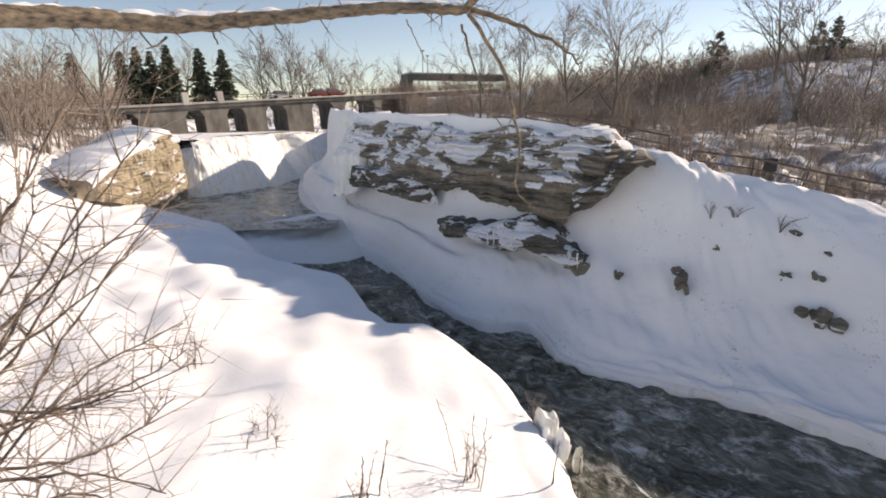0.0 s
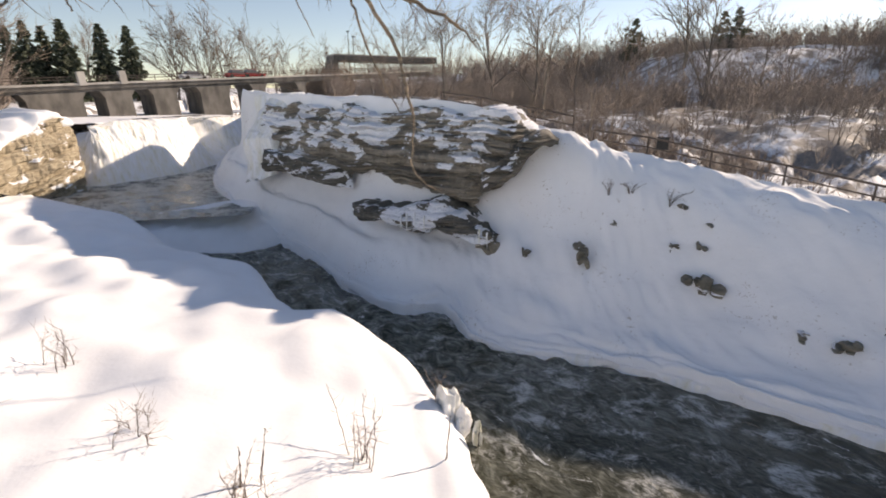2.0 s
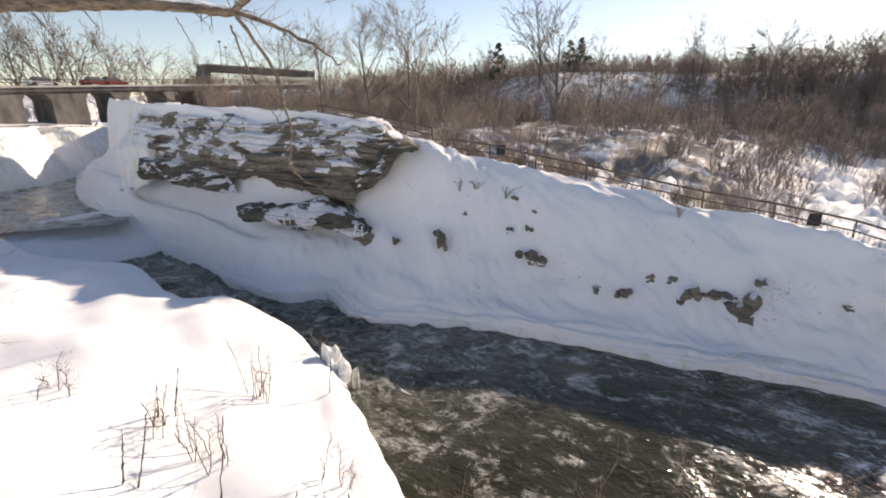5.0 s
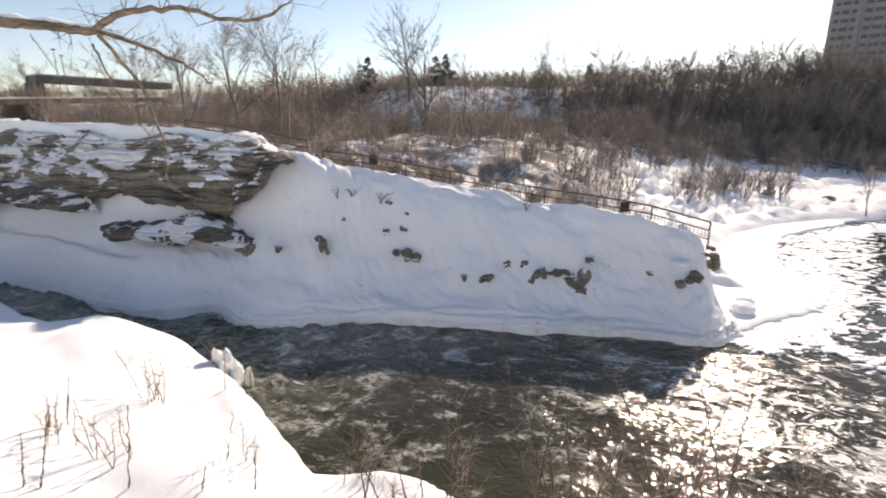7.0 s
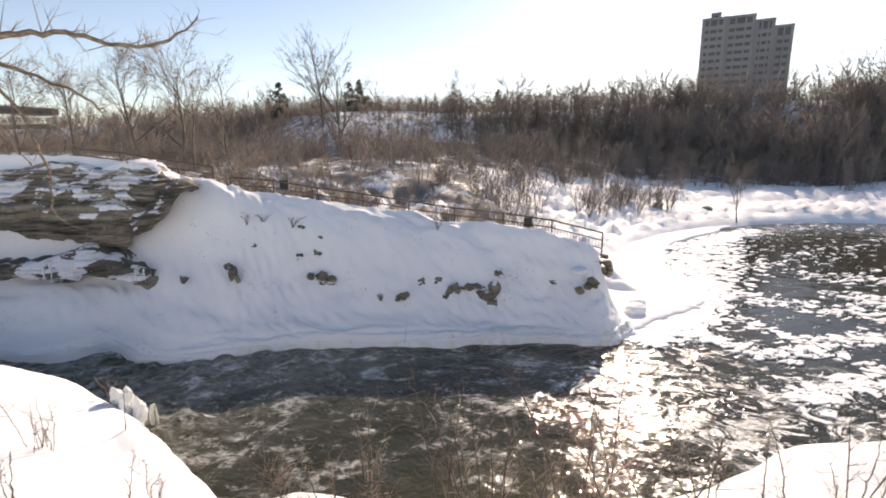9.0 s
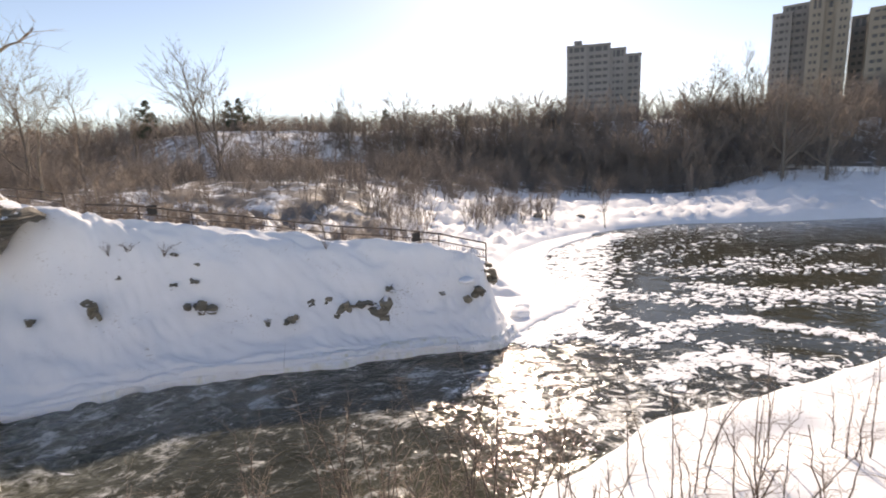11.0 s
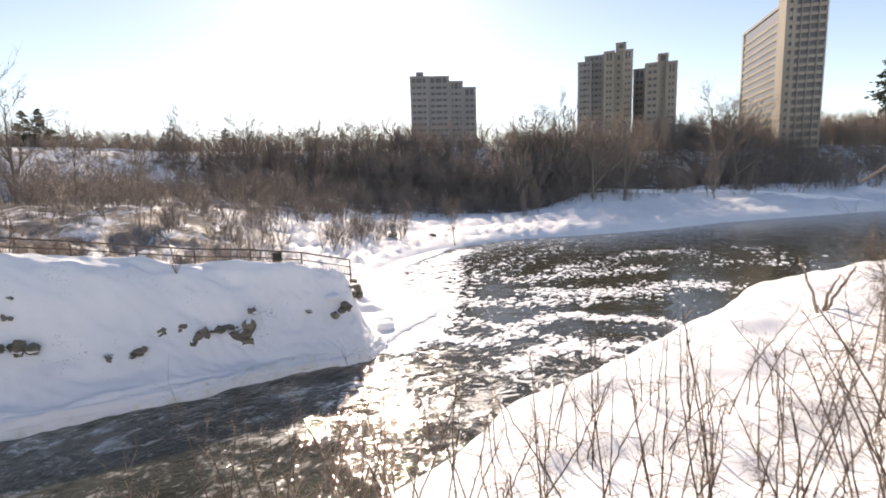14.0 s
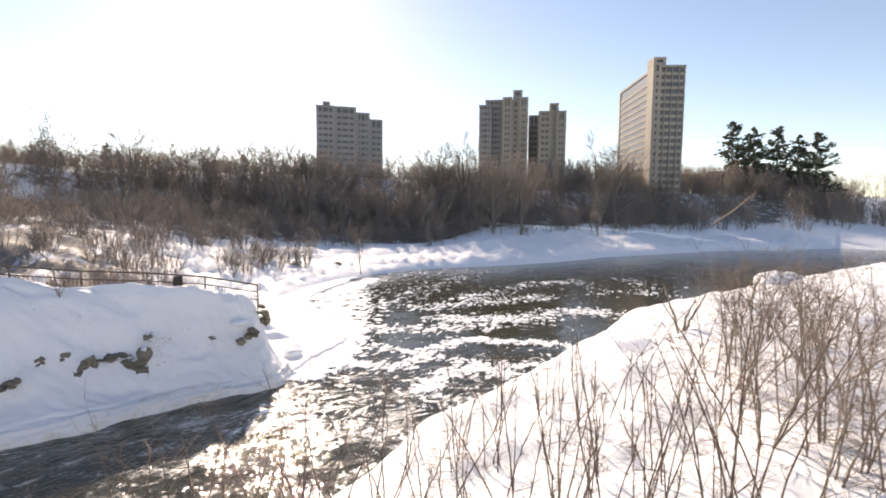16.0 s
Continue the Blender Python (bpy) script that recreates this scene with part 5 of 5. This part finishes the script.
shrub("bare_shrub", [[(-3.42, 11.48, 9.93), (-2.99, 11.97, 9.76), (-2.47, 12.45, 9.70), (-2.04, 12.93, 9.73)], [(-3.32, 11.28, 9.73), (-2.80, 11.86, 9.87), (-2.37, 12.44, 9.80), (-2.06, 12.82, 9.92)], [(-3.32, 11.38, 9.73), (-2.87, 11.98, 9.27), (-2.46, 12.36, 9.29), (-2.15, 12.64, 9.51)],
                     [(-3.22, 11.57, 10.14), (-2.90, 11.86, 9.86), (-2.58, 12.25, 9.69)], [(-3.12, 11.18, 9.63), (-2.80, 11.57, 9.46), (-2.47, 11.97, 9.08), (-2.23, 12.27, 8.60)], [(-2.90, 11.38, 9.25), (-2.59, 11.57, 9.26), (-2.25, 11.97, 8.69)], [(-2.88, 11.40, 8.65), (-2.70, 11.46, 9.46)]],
      TWIG_BACKLIT, "low leafless shrub with long drooping twigs", "near shrubs", (0.017, 0.005), 18, 0.8, 2)
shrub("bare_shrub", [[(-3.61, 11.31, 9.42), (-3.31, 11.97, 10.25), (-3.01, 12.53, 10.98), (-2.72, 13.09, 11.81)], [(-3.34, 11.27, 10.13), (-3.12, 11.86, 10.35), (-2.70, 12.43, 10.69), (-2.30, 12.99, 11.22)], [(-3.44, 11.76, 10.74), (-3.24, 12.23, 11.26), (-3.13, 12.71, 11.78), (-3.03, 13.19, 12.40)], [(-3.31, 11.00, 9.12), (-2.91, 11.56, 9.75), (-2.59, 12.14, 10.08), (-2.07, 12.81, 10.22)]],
      TWIG_BACKLIT, "leafless shrub with fine twigs coloured dark as backlit", "near shrubs", (0.018, 0.005), 20, 0.9, 3)


def plant_stems(seed, count, box_, height, ground=True):
    """Straight-ish stems rising from the slope inside a stretch of plan."""
    rng = random.Random(seed)
    out = []
    for k in range(count):
        x, y = rng.uniform(box_[0], box_[1]), rng.uniform(box_[2], box_[3])
        z = ground_at(x, y)
        h = rng.uniform(*height)
        lx, ly = rng.gauss(0, 0.26) * h, rng.gauss(0, 0.26) * h
        out.append([(x, y, z - 0.2), (x + lx * 0.3 + rng.gauss(0, 0.05), y + ly * 0.3, z + h * 0.4), (x + lx * 0.7, y + ly * 0.7 + rng.gauss(0, 0.06), z + h * 0.75), (x + lx, y + ly, z + h)])
    return out


# small growth on the near mound
for k, (foot, head) in enumerate((((4.22, 19.63, 1.34), (4.40, 19.60, 3.20)), ((-1.09, 18.12, 3.24), (-1.00, 18.20, 4.20)), ((-0.68, 18.29, 3.05), (-0.40, 18.40, 4.50)), ((5.69, 21.29, -0.01), (5.80, 21.30, 1.40)), ((-1.70, 15.75, 2.95), (-1.50, 15.80, 4.40)), ((-1.35, 15.64, 2.83), (-0.90, 15.70, 4.80)), ((0.46, 14.95, 2.24), (0.80, 14.90, 4.70)), ((3.33, 13.04, 2.04), (3.40, 13.00, 3.00)), ((2.12, 13.98, 2.01), (2.30, 14.00, 2.60)), ((7.30, 13.53, -0.02), (7.40, 13.50, 0.50)))):
    ob = new("dry_stalk")
    tagged(ob, "single dry brown stalk standing in the snow", "stalk", "dry stalks")
    f_, h_ = Vector(foot), Vector(head)
    stem("stem", ob, [tuple(f_ - Vector((0, 0, 0.15))), tuple(f_.lerp(h_, 0.5) + Vector((0.02, 0, 0))), head], 0.022, 0.011, TWIG_BACKLIT, 30 + k, 3 if k % 3 == 2 else 0, 0.35, 0.008, steps=8, knobs=0.6)
for k, (px0, py0, n_, h_) in enumerate(((1.9, 19.0, 9, (0.8, 1.9)), (-0.8, 17.6, 7, (0.6, 1.4)), (-7.4, 23.7, 6, (0.7, 1.6)), (0.3, 16.2, 8, (0.8, 1.7)), (-3.6, 19.5, 5, (0.4, 1.0)), (3.4, 15.2, 5, (0.7, 1.5)), (6.0, 12.2, 6, (0.7, 1.5)))):
    shrub("twiggy_bush", plant_stems(40 + k, n_, (px0 - 0.5, px0 + 0.5, py0 - 0.5, py0 + 0.5), h_), TWIG_BACKLIT, "small leafless bush poking out of the snow", "small bushes", (0.015, 0.006), 9, 0.5, 20 + k)
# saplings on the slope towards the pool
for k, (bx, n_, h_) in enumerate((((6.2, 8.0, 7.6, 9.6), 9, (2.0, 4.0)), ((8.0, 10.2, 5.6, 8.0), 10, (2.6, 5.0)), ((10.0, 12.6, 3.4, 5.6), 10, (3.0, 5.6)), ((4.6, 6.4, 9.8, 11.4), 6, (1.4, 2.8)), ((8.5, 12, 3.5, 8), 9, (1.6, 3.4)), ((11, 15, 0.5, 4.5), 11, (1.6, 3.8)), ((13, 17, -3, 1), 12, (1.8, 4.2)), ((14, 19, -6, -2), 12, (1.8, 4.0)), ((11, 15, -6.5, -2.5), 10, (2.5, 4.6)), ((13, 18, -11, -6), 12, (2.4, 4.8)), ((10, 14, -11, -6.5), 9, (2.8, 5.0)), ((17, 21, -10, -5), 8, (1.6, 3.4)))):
    shrub("sapling_clump", plant_stems(60 + k, int(n_ * 0.7), bx, h_), TWIG_BACKLIT, "clump of leafless brown saplings on the snowy slope", "sapling clumps", (0.027, 0.007), 15, 1.0, 40 + k)
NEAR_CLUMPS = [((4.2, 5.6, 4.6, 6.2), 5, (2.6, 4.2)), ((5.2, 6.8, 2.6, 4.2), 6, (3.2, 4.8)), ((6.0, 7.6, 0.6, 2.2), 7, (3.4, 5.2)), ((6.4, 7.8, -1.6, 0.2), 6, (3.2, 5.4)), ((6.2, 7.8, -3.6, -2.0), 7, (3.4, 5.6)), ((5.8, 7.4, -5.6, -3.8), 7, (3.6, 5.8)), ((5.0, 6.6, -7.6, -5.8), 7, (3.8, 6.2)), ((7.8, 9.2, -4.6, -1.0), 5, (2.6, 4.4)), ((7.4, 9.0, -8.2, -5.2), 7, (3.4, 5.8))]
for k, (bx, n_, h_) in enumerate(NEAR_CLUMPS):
    shrub("bare_shrub", plant_stems(160 + k, int(n_ * 1.35), bx, h_), TWIG_BACKLIT, "tall leafless shrub with knobbly stems coloured dark as backlit, below the viewpoint", "shrubs below the viewpoint", (0.024, 0.007), 26, 0.6, 160 + k)
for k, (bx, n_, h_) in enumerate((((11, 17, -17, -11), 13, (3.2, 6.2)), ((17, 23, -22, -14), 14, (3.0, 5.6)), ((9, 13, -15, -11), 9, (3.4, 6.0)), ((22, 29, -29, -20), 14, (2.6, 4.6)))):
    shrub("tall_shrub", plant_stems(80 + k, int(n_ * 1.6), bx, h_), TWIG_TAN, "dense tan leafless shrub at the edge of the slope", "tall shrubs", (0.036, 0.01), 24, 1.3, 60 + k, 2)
shrub("small_tree", [[(30.2, -17.5, 2.6), (30.0, -17.9, 4.2), (29.8, -18.9, 6.2)], [(30.2, -17.5, 2.6), (30.4, -17.0, 4.4), (30.3, -16.2, 6.6)], [(30.2, -17.5, 2.8), (30.3, -17.8, 4.4), (30.2, -18.3, 5.6)]], BARK_PALE, "small forked tree casting a shadow on snow", "near shrubs", (0.13, 0.04), 8, 1.0, 90)
shrub("small_tree", [[(35.5, -25.5, 3.2), (35.5, -25.7, 5), (35.4, -26.3, 7)], [(35.5, -25.5, 3.2), (35.6, -25.0, 5), (35.6, -24.6, 6.4)]], BARK_PALE, "small forked tree on the snowy point", "near shrubs", (0.1, 0.03), 10, 1.0, 91)

# ---- details on the banks ----
for at_, size_, tilt_, seed_ in (((5.05, 22.75, 1.2), (0.48, 0.4, 1.0), (0.05, -0.08, 0.3), 3), ((5.45, 22.2, 0.75), (0.34, 0.3, 0.75), (0.0, 0.12, 1.0), 5), ((5.75, 21.5, 0.55), (0.16, 0.15, 0.8), (0, 0.06, 0), 8)):
    chunk = lump("ice_block", at_, size_, ICE, seed_, "jagged upright shard of ice at the snow's edge", "ice block", "ice blocks", sub=3, rough=0.6)
    chunk.rotation_euler = tilt_
shrub("twiggy_bush", plant_stems(99, 7, (4.6, 5.2, 22.6, 23.6), (0.7, 1.5)), TWIG, "leafless bush beside the ice block", "small bushes", (0.02, 0.008), 9, 0.6, 95)
ROCK_BITS = [(13.47, 28.65, 4.21, 0.34, 0.6), (17.54, 25.65, 3.74, 0.55, 0.4), (9.41, 32.72, 4.63, 0.7, 0.5), (17.74, 27.96, 6.97, 0.14, 0.1), (18.48, 26.9, 6.26, 0.2, 0.07), (16.99, 27.25, 5.25, 0.14, 0.12), (17.91, 26.59, 5.31, 0.2, 0.12),
             (20.4, 21.03, 2.81, 0.3, 0.2), (21.78, 20.78, 3.52, 0.2, 0.16), (22.55, 20.04, 3.55, 0.28, 0.2), (22.83, 19.07, 2.91, 0.6, 0.55), (24.29, 17.13, 2.6, 1.0, 0.95), (25.32, 16.95, 3.87, 0.4, 0.2), (23.99, 18.02, 3.2, 0.5, 0.16),
             (27.93, 12.31, 3.27, 0.8, 0.4), (30.1, 12.1, 4.55, 0.5, 0.3), (30.5, 11.9, 3.95, 0.45, 0.35), (14.98, 29.36, 5.95, 0.1, 0.07), (27.03, 14.11, 3.42, 0.2, 0.08), (10.86, 30.71, 4.24, 0.18, 0.3), (12.9, 29.2, 5.0, 0.3, 0.12), (19.6, 22.2, 2.7, 0.35, 0.12)]
def outcrop(at, wide, tall, seed):
    """A few tilted, chipped slabs breaking through the snow."""
    rng = random.Random(seed)
    ob = empty("rock_outcrop", at, "olive-brown limestone poking through the snow bank", "rock", "rocks in the snow bank")
    ob.rotation_euler = (0, 0.15, radians(-42))
    for k in range(rng.randint(3, 6)):
        w, d, h = wide * rng.uniform(0.25, 0.7), 0.22 + 0.2 * wide * rng.random(), tall * rng.uniform(0.25, 0.6)
        turn = Matrix.Rotation(rng.gauss(0, 0.5), 3, "Z") @ Matrix.Rotation(rng.gauss(0.1, 0.3), 3, "Y") @ Matrix.Rotation(rng.gauss(0.2, 0.2), 3, "X")
        c = Vector((rng.gauss(0, 0.55) * wide, rng.gauss(0, 0.06), rng.gauss(0, 0.5) * tall))
        v, f, i = [], [], 0
        for z in (-1, 0, 1):
            shrink = 0.75 if z else 1.0
            for x, y in ((-1, -0.6), (-0.3, -1), (0.6, -0.85), (1, 0.2), (0.3, 1), (-0.7, 0.8)):
                p = turn @ Vector((x * w * shrink * rng.uniform(0.7, 1.2), y * d * shrink * rng.uniform(0.8, 1.2), z * h * rng.uniform(0.7, 1.2))) + c
                v.append(tuple(p))
        for r in (0, 6):
            f += [(i + r + q, i + r + (q + 1) % 6, i + r + 6 + (q + 1) % 6, i + r + 6 + q) for q in range(6)]
        f += [tuple(i + 12 + q for q in range(6)), tuple(i + 5 - q for q in range(6))]
        mesh_object("slab", v, f, ROCK_WET, ob)
    return ob


for k, (x, y, z, a_, h_) in enumerate(ROCK_BITS):
    outcrop((x - 0.06, y - 0.06, z), a_ * 1.15, h_ * 1.2, 10 + k)
lump("snow_lump", (28.0, 12.75, 4.25), (0.62, 0.5, 0.24), SNOW, 50, "rounded lump of sunlit snow on the bank", "snow lump", sub=3, rough=0.1)
for k, (x, y, z, r_) in enumerate(((32.6, 10.7, 0.9, 0.7), (34.4, 11.2, 0.75, 0.6))):
    lump("snow_lump", (x, y, z), (r_ * 1.2, r_, r_ * 0.6), SNOW, 55 + k, "rounded lump of snow lying on the shore ice", "snow lump", "snow lumps", sub=3, rough=0.15)
for k, (x, y) in enumerate(((15.9, 29.6), (15.0, 30.1), (17.3, 28.4), (24.3, 21.5))):
    z = (7.3, 7.3, 7.0, 6.6)[k]
    sh = []
    r_ = random.Random(k)
    for j in range(5):
        dx, dy = r_.gauss(0, 0.35), r_.gauss(0, 0.3)
        sh.append([(x, y, z - 0.15), (x + dx * 0.5, y + dy * 0.5, z + 0.35), (x + dx * 1.3, y + dy * 1.3, z + 0.6)])
    shrub("twiggy_bush", sh, TWIG, "tuft of dry twigs on the snow bank", "small bushes", (0.02, 0.008), 4, 0.4, 110 + k)
bent = new("dead_stick")
tagged(bent, "bent dead stick leaning over the railing", "stick")
stem("stem", bent, [(25.60, 22.60, 5.60), (25.50, 22.70, 7.40), (25.20, 22.80, 8.50), (24.90, 23.00, 9.00)], 0.06, 0.035, BARK, 77, 0)
log = new("leaning_log")
tagged(log, "pale dead trunk leaning on the far shore", "dead trunk")
stem("trunk", log, [(94.73, -55.03, 9.40), (93.76, -58.61, 12.47), (92.67, -62.19, 15.83)], 0.24, 0.12, BARK_PALE, 78, 6, 3, 0.05)

# ---- ice on the pool ----
rng = np.random.RandomState(17)


def floe_field(name, count, where, size, label, z=RIVER + 0.05, thick=0.06):
    """Thin irregular plates of ice joined into one mesh."""
    v, f = [], []
    for k in range(count):
        x, y = where()
        s_ = size[0] + (size[1] - size[0]) * rng.rand() ** 2.2
        n = rng.randint(5, 8)
        a = np.sort(rng.uniform(0, 2 * np.pi, n))
        el, turn = rng.uniform(0.35, 0.8), rng.uniform(-0.5, 0.5) - 0.6
        rr = s_ * rng.uniform(0.6, 1.1, n)
        px1, py1 = np.cos(a) * rr, np.sin(a) * rr * el
        qx, qy = x + px1 * math.cos(turn) - py1 * math.sin(turn), y + px1 * math.sin(turn) + py1 * math.cos(turn)
        i = len(v)
        h = thick * rng.uniform(0.6, 1.6)
        v += [(qx[j], qy[j], z + h) for j in range(n)] + [(qx[j], qy[j], z - 0.08) for j in range(n)]
        f.append(tuple(range(i, i + n)))
        f += [(i + j, i + n + j, i + n + (j + 1) % n, i + (j + 1) % n) for j in range(n)]
    return tagged(mesh_object(name, v, f, SNOW), label, "ice floes", "", "stuff")


# drifting bands: points along each, width, share of the floes
BANDS = [([(46, 0), (46.3, -4.8), (46.8, -10), (50.5, -14), (50, -19)], 1.1, 5), ([(31.7, 6.8), (30.7, 2.5), (34.8, 0.3), (38, -3), (37.5, -6.2), (37, -11)], 0.55, 4), ([(26, 0.5), (29.3, -1.2), (30.5, -3.5), (29, -5)], 0.5, 3),
         ([(58, 10), (72, 9), (84, 5), (88, -6), (110, -33)], 2.2, 2), ([(58, -3), (62, -7), (72, -15), (74, -22)], 1.3, 2), ([(42, 5), (41.6, 0), (44, -6)], 1.0, 2), ([(66, -22), (64, -31), (80, -32)], 1.6, 1), ([(50, 9), (56, 5), (66, 2), (78, -4)], 1.8, 2),
         ([(36, 5), (33, 0), (31, -6), (33, -11)], 0.5, 2), ([(52, 2), (56, -6), (60, -14)], 1.2, 2)]
BAND_PICK = [k for k, band in enumerate(BANDS) for _ in range(band[2])]


def along_bands():
    k = BAND_PICK[rng.randint(len(BAND_PICK))]
    q = spline(BANDS[k][0], 40)[rng.randint(40)]
    w_ = BANDS[k][1]
    return q[0] + rng.normal(0, w_), q[1] + rng.normal(0, w_)


floe_field("ice_floes", 4600, along_bands, (0.06, 0.6), "scattered plates of snowy ice drifting on the pool", z=RIVER + 0.03, thick=0.025)
SLUSH = spline([(28.5, 8.6, 0.9), (34, 7.6, 1.2), (39.5, 8.2, 1.6), (44, 9.6, 2.3), (50, 11.5, 2.9), (56, 12.6, 2.9), (62, 12.9, 2.2), (68, 12.4, 1.4), (75, 10.8, 0.9)], 60)


def along_shore():
    q = SLUSH[rng.randint(60)]
    return q[0] + rng.normal(0, 0.6), q[1] + q[2] * np.clip(rng.normal(0.1, 0.75), -2.2, 1.6)


floe_field("slush", 5200, along_shore, (0.1, 0.8), "crowded sunlit slush along the ice shelf", z=RIVER + 0.03, thick=0.02)


# flat shore ice at the tip of the bank
tip_in = spline([(29.5, 12.5, 0), (33, 13.5, 0), (36, 14.5, 0), (39, 16, 0), (44, 18.5, 0), (52, 20.5, 0), (60, 20.5, 0), (69, 17.5, 0), (76, 14.5, 0)], 110)
tip_out = spline([(27.9, 9.5, 0), (31.5, 9.3, 0), (35.2, 8.0, 0), (37.4, 7.5, 0), (39.4, 8.4, 0), (44, 11.6, 0), (52, 14.9, 0), (60, 16.2, 0), (69, 14.4, 0), (76, 13.6, 0)], 110)
rows = []
for f_, z_ in ((0, 0.85), (0.3, 0.8), (0.6, 0.74), (0.85, 0.7), (0.97, 0.66), (1.0, 0.55), (1.01, 0.2)):
    q = tip_in * (1 - f_) + tip_out * f_
    k_ = np.linspace(0, 40, 110)
    q[:, 0] += 0.3 * wavy(k_, 0 * k_, 97, 4, 3) * (f_ > 0.5)
    q[:, 1] += 0.3 * wavy(k_, 0 * k_, 98, 3, 3) * (f_ > 0.5)
    q[:, 2] = z_
    rows.append(q)
sheet("shore_ice", np.array(rows), SNOW, label="flat snow-covered shore ice at the tip of the bank", category="ice", kind="structure")
for k, (x, y, s_) in enumerate(((62.5, -45.5, 1.9), (66, -49, 1.6), (59.5, -43.2, 1.2), (69, -53, 1.5), (64.5, -46.5, 1.3))):
    lump("snow_boulder", (x, y, max(ground_at(x, y), RIVER) + s_ * 0.2), (s_ * 1.2, s_, s_ * 0.7), SNOW, 120 + k, "snow-covered boulder at the water's edge", "boulder", "snowy boulders", sub=3, rough=0.2)
for k, (x, y) in enumerate(((77, 24), (83.5, 18.5))):
    lump("shore_rock", (x, y, ground_at(x, y) + 0.1), (1.3, 0.8, 0.45), ROCK, 130 + k, "dark flat rock in the snow of the far shore", "rock", "shore rocks", sub=2, rough=0.4)
